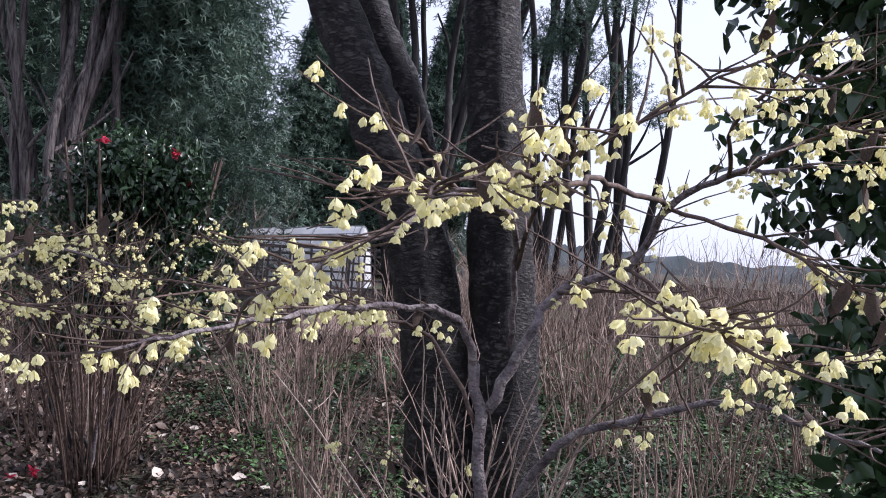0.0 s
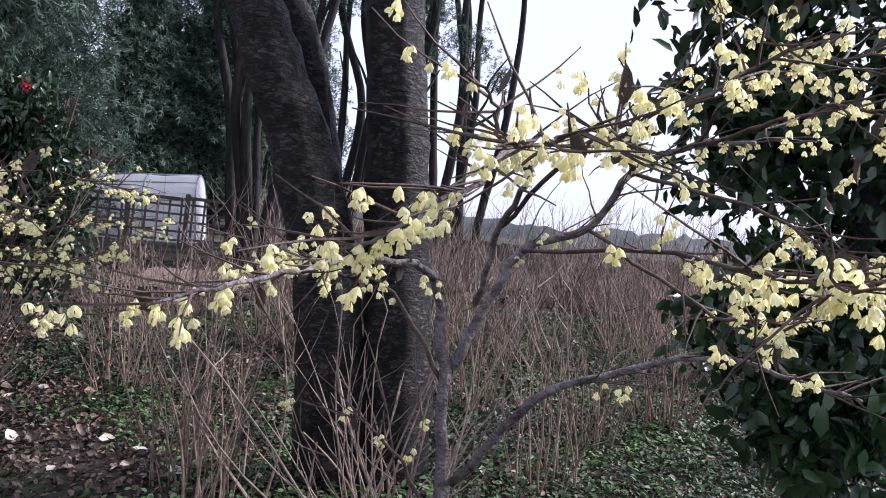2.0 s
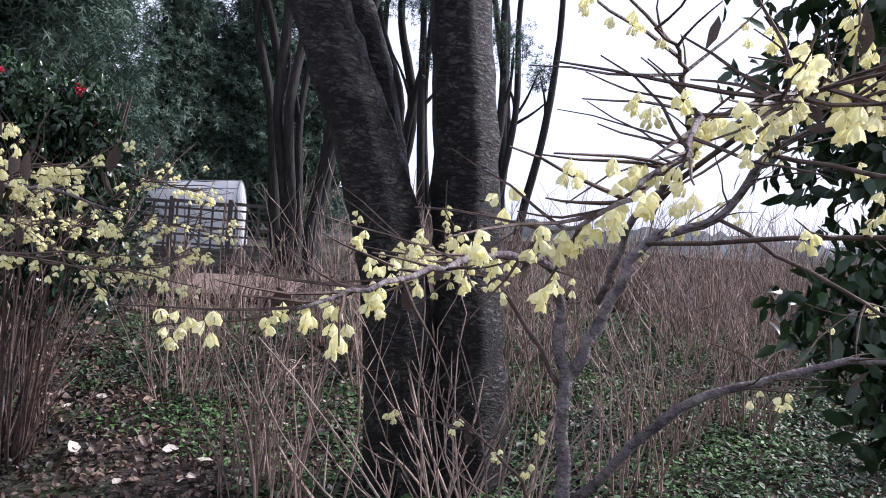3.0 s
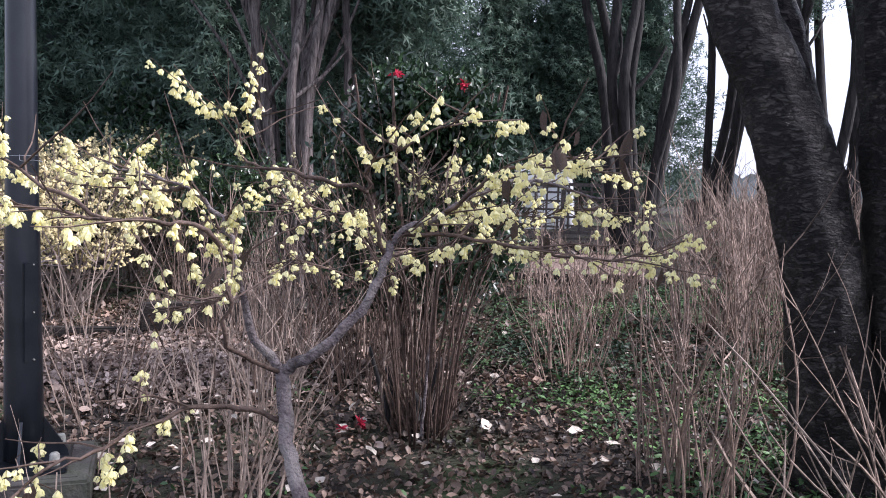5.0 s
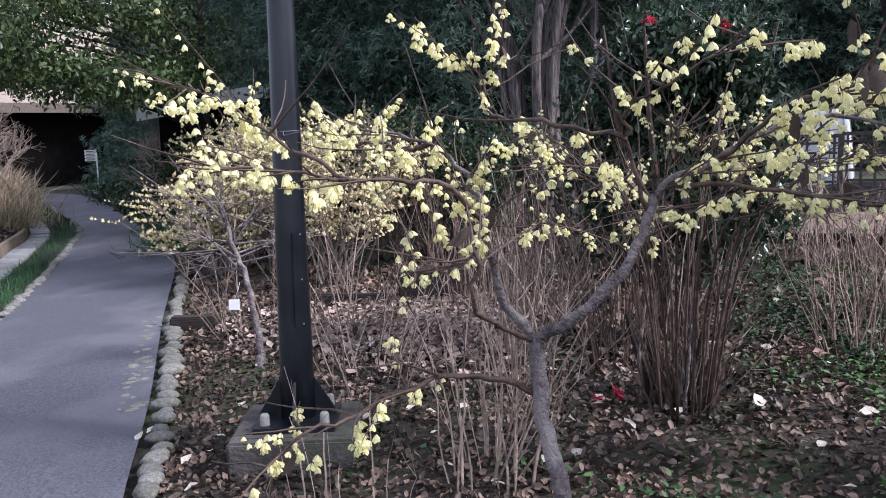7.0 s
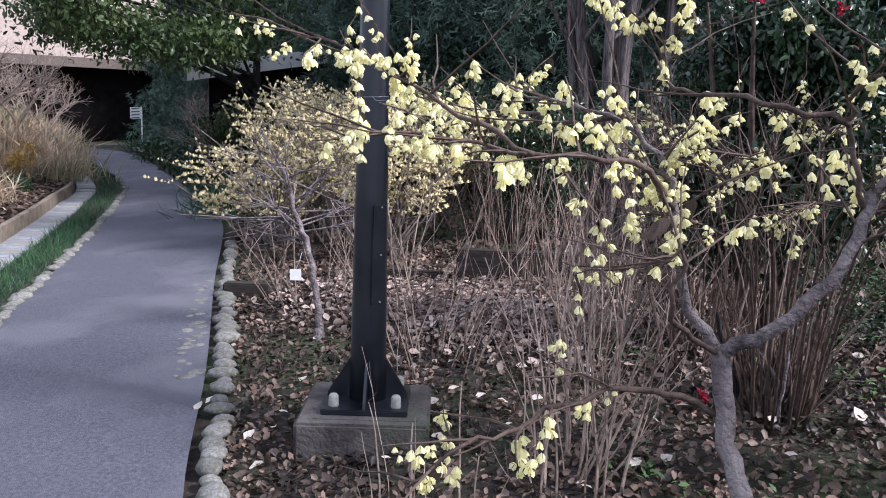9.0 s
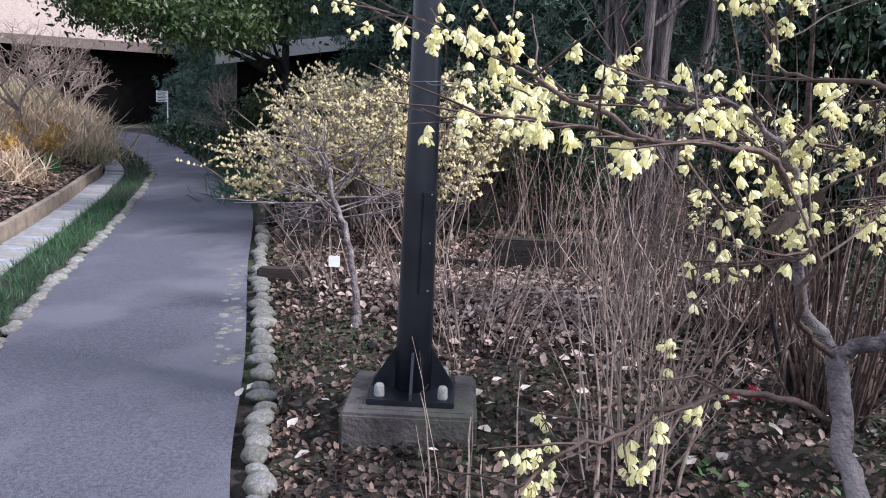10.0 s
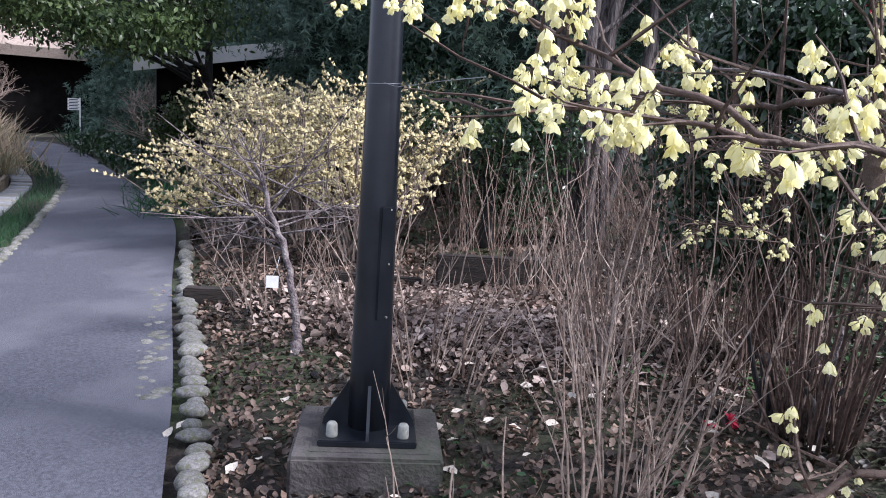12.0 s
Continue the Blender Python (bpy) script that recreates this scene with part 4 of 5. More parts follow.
def build_stool(x, y, seed):
    """The knotted dark foot of an old shrub, cut back many times."""
    rng = random.Random(seed)
    st = thing("shrub_stool", "knotted dark woody foot of an old shrub", "stump", (x, y, rise(x, y) - 0.04))
    for k in range(11):
        a, rad = rng.uniform(0, 6.28), rng.uniform(0.02, 0.13)
        p = Vector((rad * math.cos(a), rad * math.sin(a), 0))
        d = Vector((math.cos(a) * 0.3, math.sin(a) * 0.3, 1)).normalized()
        ln, r = rng.uniform(0.18, 0.45), rng.uniform(0.012, 0.024)
        line = [p, p + d * ln * 0.4 + Vector((rng.gauss(0, 0.015), rng.gauss(0, 0.015), 0)), p + d * ln * 0.75, p + d * ln + Vector((rng.gauss(0, 0.02), rng.gauss(0, 0.02), 0))]
        g = Geo()
        g.tube(smooth_line(line, 3), tapered(10, r * 1.25, r * 0.7), 8, rough=0.14, rng=rng)
        part("stub", g, M_BARK2, st, smooth=True)


build_stool(-2.25, 4.7, 331)
cane_shrub(-2.2, 4.62, 9, 0.95, 1.5, 141, lean=(0.45, -0.25), mat=M_PALECANE, label="few long shoots leaning low from the old shrub", r=0.0055, twiggy=0.35)
cane_shrub(0.05, 3.95, 14, 1.1, 1.4, 130, mat=M_CANE, label="sparse brown twiggy canes before the big tree", r=0.0055, twiggy=0.35)
cane_shrub(-0.35, 3.95, 9, 0.9, 1.3, 133, lean=(-0.2, 0), mat=M_PALECANE, label="sparse pale twiggy canes before the big tree", r=0.0065, twiggy=0.3)
cane_shrub(-0.75, 4.0, 20, 0.95, 0.8, 134, label="slim clump of brown canes in the ground cover", r=0.0045)
cane_shrub(-5.5, 5.0, 22, 0.95, 1.7, 135, mat=M_PALECANE, label="tangled pale bare twigs beside the young tree", r=0.0055, twiggy=0.6)
cane_shrub(-4.9, 5.2, 20, 0.95, 1.6, 136, mat=M_PALECANE, label="tangled pale bare twigs beside the young tree", r=0.0055, twiggy=0.6)
cane_shrub(-3.95, 4.4, 16, 0.7, 1.6, 137, mat=M_TWIG, label="dark spreading twigs at the lamp footing's back", r=0.006, twiggy=0.4)
cane_shrub(-2.0, 7.9, 44, 0.75, 1.5, 138, near=False, r=0.006)
cane_shrub(-1.75, 8.4, 44, 0.7, 1.5, 139, near=False, r=0.006)
cane_shrub(-2.55, 8.3, 44, 0.7, 1.5, 140, near=False, r=0.006)
cane_shrub(-2.55, 2.75, 7, 0.62, 1.0, 131, mat=M_PALECANE, label="few pale young shoots beside the lamp footing", r=0.005, twiggy=0.2)
cane_shrub(-2.95, 2.9, 6, 0.6, 0.9, 132, mat=M_PALECANE, label="few pale young shoots beside the lamp footing", r=0.005, twiggy=0.1)
for k, (x, y, h) in enumerate(((-5.0, 13.6, 2.0), (-6.2, 12.4, 2.2), (-2.2, 15.2, 1.7), (-4.2, 10.2, 1.7))):
    cane_shrub(x, y, 36, h, 1.5, 160 + k, mat=M_PALECANE, label="tangled bare pale-twigged shrub before the evergreens", r=0.008, twiggy=0.6, near=False)
rt = random.Random(77)
for k in range(46):
    x, y = rt.uniform(-0.9, 6.0), rt.uniform(6.6, 11.5)
    cane_shrub(x, y, 56, rt.uniform(0.95, 1.4), 1.4, 200 + k, r=0.006, near=False)
for k in range(12):
    x, y = rt.uniform(-6.4, -3.7), rt.uniform(7.2, 9.5)
    cane_shrub(x, y, 34, rt.uniform(0.9, 1.5), 1.2, 240 + k, near=False)


# ---- young tree with a white label, timber edging ----
def build_sapling():
    x, y = -4.78, 4.29
    t = thing("young_tree", "young bare tree with pale mottled bark and a white label", "tree", (x, y, rise(x, y)))
    rng = random.Random(9)
    g = Geo()
    g.tube(limb_points([(0.02, 0, -0.05), (-0.02, 0.02, 0.25), (-0.12, 0.05, 0.5), (-0.3, 0.1, 0.72), (-0.5, 0.2, 0.95)], rng, 5, 0.006), tapered(21, 0.024, 0.012), 8)
    part("stem", g, M_LIMB, t, smooth=True)
    g = Geo()
    g.tube([(0.02, 0, -0.02), (0.02, 0, 0.03), (0, 0, 0.07)], [0.045, 0.036, 0.026], 9)
    part("root_flare", g, M_LIMB, t, smooth=True)
    for k in range(26):
        s = rng.uniform(0.35, 1)
        p = Vector((0, 0.02, 0.3)).lerp(Vector((-0.5, 0.2, 0.95)), s)
        d = Vector((rng.gauss(-0.1, 0.7), rng.gauss(0, 0.6), rng.gauss(0.25, 0.35))).normalized()
        ln = rng.uniform(0.3, 0.75)
        g2 = Geo()
        q = [p, p + d * ln * 0.5 + Vector((0, 0, 0.03)), p + d * ln + Vector((rng.gauss(0, 0.05), rng.gauss(0, 0.05), 0.1))]
        g2.tube(q, [0.008, 0.005, 0.002], 5)
        for _ in range(3):
            e = (d + Vector((rng.gauss(0, 0.6), rng.gauss(0, 0.6), rng.gauss(0.1, 0.3)))).normalized()
            g2.tube([q[1], q[1] + e * 0.16, q[1] + e * 0.3], [0.004, 0.003, 0.001], 4)
        part("branch", g2, M_LIMB, t)
    lab = thing("plant_label", "small square white label hung on the young tree", "label", (-4.84, 4.17, 0.54))
    lab.rotation_euler = (radians(90), 0, radians(40))
    g = Geo()
    g.box(Matrix.Identity(4), 0.065, 0.065, 0.004)
    part("card", g, M_WHITE, lab)
    g = Geo()
    g.tube([(0, 0.03, 0), (0.02, 0.08, -0.02), (0.03, 0.13, -0.06)], [0.0015] * 3, 4)
    part("wire", g, M_METAL, lab)


build_sapling()
lab = thing("plant_label", "small tilted grey plant label on a slim stake", "label", (-2.4, 2.25, rise(-2.4, 2.25)))
g = Geo()
g.tube([(0, 0, -0.05), (0, 0, 0.5)], [0.004, 0.004], 6)
part("stake", g, M_METAL, lab)
g = Geo()
g.box(pose(0, -0.008, 0.505, 50, 0, 35), 0.065, 0.045, 0.004)
soft_edges(g, "plate", M_PLAQUE, lab, 0.001)


def build_log(a, b, w, h, label):
    a, b = Vector(a), Vector(b)
    m = (a + b) / 2
    ob = thing("timber_edging", label, "timber", (m.x, m.y, rise(m.x, m.y)))
    ob.rotation_euler[2] = math.atan2(b.y - a.y, b.x - a.x)
    g = Geo()
    g.box(pose(0, 0, h / 2 - 0.02), (b - a).length, w, h)
    soft_edges(g, "beam", M_TIMBER, ob, 0.012)


build_log((-6.25, 4.72), (-5.98, 4.93), 0.12, 0.12, "short dark sawn timber lying beside the cobbles")
build_log((-5.8, 5.72), (-5.15, 6.02), 0.1, 0.09, "dark wet timber edging a raised bed")
build_log((-5.05, 6.05), (-4.05, 6.75), 0.14, 0.22, "dark wet timber edging a raised bed")

# ---- clay bed, lattice fence, plastic greenhouse ----
def build_yard():
    """A level patch of bare clay with a dark board along its front."""
    yard = thing("clay_yard", "bare patch of pale red-brown clay before the lattice fence", "clay ground", kind="structure")
    g = Geo()
    for a in range(17):
        for k in range(15):
            x, y = -2.75 + 1.3 * a / 16, 8.95 + 1.7 * k / 14
            g.v.append((x, y, rise(x, y) + 0.035 + 0.012 * noise.noise(Vector((x * 3, y * 3, 0)))))
    for a in range(16):
        for k in range(14):
            q = a * 15 + k
            g.f.append((q, q + 15, q + 16, q + 1))
    part("clay", g, M_CLAY, yard, smooth=True)
    for a in range(2):
        x = -2.75 + 1.3 * (a + 0.5) / 2
        g = Geo()
        g.box(pose(x, 8.92, rise(x, 8.92) + 0.02, 0, -2, 0), 0.64, 0.05, 0.13)
        soft_edges(g, "board", M_TIMBER, yard, 0.006)


build_yard()


def build_lattice(a, b, panels):
    a, b = Vector((*a, 0)), Vector((*b, 0))
    d = (b - a) / panels
    for k in range(panels):
        p = a + d * k
        w = d.length
        fence = thing("lattice_fence", "grey wooden lattice fence panel between square posts", "fence", (p.x, p.y, rise(p.x, p.y)), group="lattice fence panels")
        fence.rotation_euler[2] = math.atan2(d.y, d.x)
        for px in ((0, w) if k == panels - 1 else (0,)):
            g = Geo()
            g.box(pose(px, 0, 0.36), 0.07, 0.07, 1.0)
            soft_edges(g, "post", M_LATTICE, fence, 0.006)
        for z in (0.08, 0.8):
            g = Geo()
            g.box(pose(w / 2, 0, z), w - 0.07, 0.04, 0.05)
            part("rail", g, M_LATTICE, fence)
        n = int(w / 0.14)
        for i in range(n):
            g = Geo()
            g.box(pose(0.08 + (w - 0.16) * i / (n - 1), -0.012, 0.43), 0.032, 0.014, 0.74)
            part("slat", g, M_LATTICE, fence)
        for i in range(5):
            g = Geo()
            g.box(pose(w / 2, 0.006, 0.18 + 0.13 * i), w - 0.08, 0.014, 0.032)
            part("slat", g, M_LATTICE, fence)


build_lattice((-5.4, 12.6), (-2.1, 13.1), 4)


def build_greenhouse(x, y):
    gh = thing("greenhouse", "low tunnel greenhouse of white plastic film on hoops", "greenhouse", (x, y, rise(x, y) - 0.15))
    gh.rotation_euler = (0, radians(-5.5), radians(6))
    L2, W2, H, R = 1.7, 0.95, 0.72, 0.45
    g = Geo()
    arc = [(W2, 0), (W2, H)] + [(W2 * math.cos(radians(a)), H + R * math.sin(radians(a))) for a in range(15, 180, 15)] + [(-W2, H), (-W2, 0)]
    n = len(arc)
    cols = 16
    for i in range(cols + 1):
        s = -L2 + 2 * L2 * i / cols
        sag = 0.012 * math.sin(i * math.pi / 2)
        g.v += [(s, u, z - sag) for u, z in arc]
    for i in range(cols):
        for j in range(n - 1):
            a = i * n + j
            g.f.append((a, a + n, a + n + 1, a + 1))
    g.f += [tuple(range(n)), tuple(reversed(range(cols * n, cols * n + n)))]
    part("film", g, M_FILM, gh)
    for i in range(5):
        s = -L2 + 2 * L2 * i / 4
        g = Geo()
        g.tube([(s, u * 1.012, z + 0.008) for u, z in arc], [0.014] * n, 6)
        part("hoop", g, M_METAL, gh)
    for u, z in ((0, H + R + 0.012), (-W2 * 0.75, H + R * 0.67), (-W2 * 1.01, H)):
        g = Geo()
        g.tube([(-L2, u, z), (L2, u, z)], [0.012, 0.012], 6)
        part("purlin", g, M_METAL, gh)


build_greenhouse(-4.85, 15.3)

# ---- background trees ----
def multi_stems(n, h, spread, r, seed, low=0.3):
    rng = random.Random(seed)
    out = []
    for k in range(n):
        a = 6.28 * k / n + rng.uniform(-0.4, 0.4)
        s = spread * rng.uniform(0.4, 1.0)
        pts = [(0.12 * math.cos(a) * spread, 0.12 * math.sin(a) * spread, -0.1), (0.25 * s * math.cos(a), 0.25 * s * math.sin(a), low)]
        for j in range(1, 5):
            t = j / 4
            pts.append((s * math.cos(a) * (0.3 + 0.5 * t) + rng.gauss(0, 0.1 * h / 5), s * math.sin(a) * (0.3 + 0.5 * t) + rng.gauss(0, 0.1 * h / 5), low + (h - low) * t))
        out.append((pts, r * rng.uniform(0.7, 1.2), r * 0.4))
        for _ in range(2):
            i = rng.randrange(2, 5)
            p = pts[i]
            e = (p[0] + rng.gauss(0, 0.35), p[1] + rng.gauss(0, 0.35), p[2] + rng.uniform(0.5, 1.3))
            out.append(([p, ((p[0] + e[0]) / 2 + 0.05, (p[1] + e[1]) / 2, (p[2] + e[2]) / 2), e], r * 0.4, r * 0.15))
    return out


def at(x, y):
    return (x, y, rise(x, y))


stems_tree("shaggy_tree", "old many-stemmed tree with grey shaggy bark in the shade", at(-4.9, 8.4), multi_stems(13, 6.5, 1.0, 0.062, 51), M_SHAG, 51,
           ([(0, 0, 4.6), (0.8, 0.3, 4.2), (-0.8, 0.2, 4.4), (0.9, 0.6, 3.3), (0.2, 0.8, 3.0)], [(1.2, 1.2, 1.1), (1.0, 1.0, 0.9), (1.0, 1.0, 0.9), (0.8, 0.7, 1.0), (0.9, 0.6, 1.0)], 11000, 0.2), (SPRAY, M_CONIFER))
stems_tree("forked_tree", "dark tree dividing low into several upright stems", at(-1.75, 11.7), multi_stems(8, 6.0, 2.0, 0.085, 52, 0.8), M_BARK2, 52,
           ([(0, 0, 5.2), (-0.8, 0, 4.6), (0.7, 0.2, 5.0)], [(1.0, 1.0, 0.9), (0.8, 0.8, 0.8), (0.8, 0.8, 0.8)], 3600, 0.17), (SPRAY, M_CONIFER))
for k, (x, y, n, h) in enumerate(((0.1, 14.6, 4, 8), (0.9, 14.2, 4, 8), (-0.7, 15.6, 5, 8.5), (1.7, 16.0, 3, 8))):
    tufts = random.Random(300 + k)
    stems = multi_stems(n, h, 1.25, 0.088, 60 + k, 0.8)
    knots = [p for pts, _, _ in stems for p in pts if p[2] > 3.3]
    c = [tufts.choice(knots) for _ in range(14)]
    stems_tree("slender_tree", "slender dark many-stemmed tree against the bright sky", at(x, y), stems, M_BARK2, 60 + k,
               (c, [(tufts.uniform(0.25, 0.7), tufts.uniform(0.25, 0.7), tufts.uniform(0.2, 0.6)) for _ in c], 3400, 0.13), (SPRAY, M_CONIFER))

MODELS = [conifer(9.5, 2.1, 1, 17000), conifer(7.2, 1.7, 2, 13000), conifer(11.0, 2.3, 3, 20000)]
SPOTS = ((-6.6, 13.2, 0), (-8.9, 12.6, 2), (-5.8, 20.5, 1), (-4.2, 21.0, 1), (-7.6, 17.0, 2), (-2.6, 21.5, 1), (-10.8, 14.4, 0), (-12.6, 15.8, 2), (-9.6, 17.5, 2), (-14.6, 17.2, 0),
         (-16.8, 16.4, 2), (-19.0, 18.6, 0), (-15.0, 15.0, 1), (-21.5, 17.2, 2), (-12.0, 18.6, 2), (-24.5, 20, 0), (-7.0, 10.9, 1), (-28.5, 20.6, 2),
         (-11.6, 12.4, 1), (-33, 26, 2), (-5.0, 24.5, 1), (-10.2, 21.5, 2))
placed = set()
rs = random.Random(6)
for x, y, i in SPOTS:
    m = pose(x, y, rise(x, y), 0, 0, rs.uniform(0, 360))
    if i in placed:
        copy_thing(MODELS[i], m)
    else:
        MODELS[i].matrix_basis = m
        placed.add(i)


def evergreen(name, label, x, y, lobes, radii, count, size, trunk, seed, mat):
    t = thing(name, label, "tree", at(x, y))
    g = Geo()
    rng = random.Random(seed)
    g.tube(limb_points(trunk, rng, 5, 0.02), tapered(5 * (len(trunk) - 1) + 1, 0.09, 0.04), 9)
    part("trunk", g, M_BARK2, t, smooth=True)
    for c in lobes:
        g = Geo()
        z0 = min(trunk[-1][2], max(0.5, c[2] - 0.8))
        g.tube([(0, 0, z0), (c[0] * 0.5, c[1] * 0.5, (z0 + c[2]) / 2 + 0.05), c], [0.04, 0.025, 0.01], 6)
        part("limb", g, M_BARK2, t)
    leafy("crown", LEAF, count, lobes, radii, size, mat, t, seed, 1.0, 0.15)
    return t


evergreen("broadleaf_evergreen", "broad-leaved evergreen with long dark glossy leaves", 1.68, 3.5,
          [(-0.3, -0.1, 1.0), (0.2, 0, 1.3), (-0.45, 0, 1.75), (0.3, 0, 1.9), (-0.55, 0, 2.4), (0.3, 0.1, 2.6), (0, 0, 3.1), (-0.4, 0.1, 3.3), (0.9, 0.1, 1.6), (0.9, 0.2, 2.5), (-0.35, -0.4, 0.75), (0.5, 0, 3.7)],
          [(0.5, 0.5, 0.4), (0.6, 0.5, 0.5), (0.5, 0.5, 0.45), (0.6, 0.5, 0.5), (0.5, 0.45, 0.5), (0.6, 0.5, 0.5), (0.6, 0.5, 0.5), (0.5, 0.5, 0.5), (0.5, 0.5, 0.6), (0.5, 0.5, 0.6), (0.3, 0.3, 0.25), (0.7, 0.6, 0.6)],
          19000, 0.088, [(-0.15, 0, -0.1), (-0.1, 0, 1.0), (0, 0, 2.0), (0, 0, 3.4)], 71, M_GLOSSY)
evergreen("overhanging_evergreen", "evergreen tree with leafy boughs hanging over the path", -12.6, 10.2,
          [(0, 0, 3.0), (0.6, -1.0, 2.5), (1.2, -2.0, 2.25), (-0.4, -1.8, 2.35), (0.5, -2.7, 2.35), (-1.2, -1.2, 2.5), (-1.2, -2.4, 2.6), (-0.8, -2.9, 2.5), (0.2, -3.4, 2.7),
           (-1.5, -2.5, 3.4), (-0.3, -2.0, 3.4), (0.7, -1.6, 3.3), (-2.6, -2.2, 3.0), (-2.6, -3.2, 3.4), (-1.0, -1.0, 4.1), (-2.5, -1.6, 4.1), (0.4, -2.8, 3.5), (-1.2, -3.6, 3.6), (0.4, -1.2, 4.3)],
          [(1.3, 1.2, 0.9), (1.0, 1.0, 0.6), (0.8, 0.8, 0.45), (1.0, 0.9, 0.5), (0.9, 0.9, 0.5), (0.9, 0.9, 0.6), (0.9, 0.9, 0.5), (1.0, 0.9, 0.5), (0.8, 0.8, 0.5)] + [(1.0, 0.9, 0.6)] * 10,
          21000, 0.1, [(0, 0, -0.1), (0.05, 0, 1.2), (0, 0, 2.5), (0, 0, 4.0)], 72, M_BOUGH)
evergreen("dark_bush", "dark leafy evergreen shrub beside the shed", -8.4, 10.2, [(0, 0, 1.2), (0.7, 0.1, 1.5), (-0.7, 0, 1.3), (1.2, 0.3, 1.9), (0.2, 0.1, 2.0)],
          [(0.9, 0.7, 0.8), (0.8, 0.7, 0.7), (0.8, 0.7, 0.8), (0.7, 0.6, 0.6), (0.8, 0.7, 0.6)], 3600, 0.11, [(0, 0, -0.1), (0, 0, 0.7), (0, 0, 1.4)], 73, M_CAMELLIA)
evergreen("dark_bush", "dark evergreen shrub hiding the shed's wall", -10.9, 10.9, [(0, 0, 0.9), (0.8, 0.3, 1.2), (-0.8, -0.2, 1.2), (0.1, 0.2, 1.5), (1.4, 0.8, 1.4)],
          [(0.8, 0.6, 0.7), (0.7, 0.6, 0.6), (0.7, 0.6, 0.5), (0.7, 0.5, 0.4), (0.7, 0.6, 0.6)], 6500, 0.085, [(0, 0, -0.1), (0, 0, 0.5), (0, 0, 1.2)], 75, M_GLOSSY)
evergreen("dark_bush", "dark evergreen shrub hiding the shed's wall", -12.3, 10.45, [(0, 0, 0.8), (0.6, 0.3, 1.0), (-0.7, -0.2, 1.1), (0.1, 0.2, 1.3), (-1.2, -0.3, 0.8)],
          [(0.8, 0.6, 0.6), (0.6, 0.5, 0.5), (0.7, 0.5, 0.5), (0.6, 0.5, 0.4), (0.6, 0.5, 0.6)], 6500, 0.08, [(0, 0, -0.1), (0, 0, 0.5), (0, 0, 1.1)], 76, M_BOUGH)
evergreen("dark_bush", "loose dark small-leaved evergreen shrub behind the hazels", -5.6, 7.7, [(0, 0, 0.9), (0.5, 0.1, 1.1), (-0.6, 0, 1.2), (0.1, 0.2, 0.5)],
          [(0.6, 0.5, 0.5), (0.5, 0.45, 0.4), (0.6, 0.5, 0.45), (0.7, 0.5, 0.4)], 5200, 0.06, [(0, 0, -0.1), (0, 0, 0.5), (0, 0, 1.0)], 74, M_GLOSSY)
for k, (x, y, s) in enumerate(((-10.6, 8.9, 0.8), (-12.4, 9.5, 0.9), (-14.8, 10.9, 1.0), (-17.5, 12.3, 1.1), (-20.4, 13.75, 1.2), (-19.0, 13.1, 1.1), (-22.0, 14.4, 1.1))):
    t = thing("low_shrub", "low dark green clipped shrub along the path", "shrub", at(x, y), group="low shrubs along the path")
    leafy("foliage", LEAF, 900, [(0, 0, 0.25 * s), (0.4 * s, 0.2, 0.3 * s), (-0.4 * s, -0.2, 0.2 * s)], [(0.5 * s, 0.4 * s, 0.35 * s)] * 3, 0.11, M_GLOSSY, t, 80 + k, 1.0, 0.2)

# ---- shed, thatched hall, signpost, far things ----
def build_shed():
    s = thing("shed", "small garden shed with a pale low-pitched roof and white bargeboards", "shed", at(-13.98, 13.2))
    s.rotation_euler[2] = radians(-44)
    g = Geo()
    g.box(pose(0, 0, 0.9), 3.2, 4.4, 2.0)
    # Takes the same painted near-black shade colour as the hall.
    part("wall", g, M_SHADEWALL, s)
    for sgn in (-1, 1):
        g = Geo()
        for i in range(33):
            u = -1.75 + 3.5 * i / 32
            r = 0.012 * (i % 2)
            g.v += [(u, 0, 2.4 + r), (u, sgn * 2.55, 1.97 + r)]
        for i in range(32):
            a = 2 * i
            g.f.append((a, a + 1, a + 3, a + 2))
        ob = part("roof", g, M_ROOF, s)
        sol = ob.modifiers.new("thick", "SOLIDIFY")
        sol.thickness = 0.03
        g = Geo()
        for x in (1.76, 1.79):
            g.v += [(x, 0, 2.41), (x, sgn * 2.57, 1.98), (x, sgn * 2.57, 1.7), (x, 0, 2.13)]
        g.f += [(0, 1, 2, 3), (7, 6, 5, 4), (0, 4, 5, 1), (1, 5, 6, 2), (2, 6, 7, 3), (3, 7, 4, 0)]
        part("bargeboard", g, M_WHITE, s, "white painted bargeboard")
        g = Geo()
        g.v += [(1.6, 0, 2.36), (1.6, sgn * 2.2, 1.98), (1.6, sgn * 2.2, 1.9), (1.6, 0, 1.9), (1.5, 0, 2.36), (1.5, sgn * 2.2, 1.98), (1.5, sgn * 2.2, 1.9), (1.5, 0, 1.9)]
        g.f += [(0, 1, 2, 3), (7, 6, 5, 4), (0, 4, 5, 1), (1, 5, 6, 2), (2, 6, 7, 3), (3, 7, 4, 0)]
        part("gable", g, M_SHADEWALL, s)


build_shed()


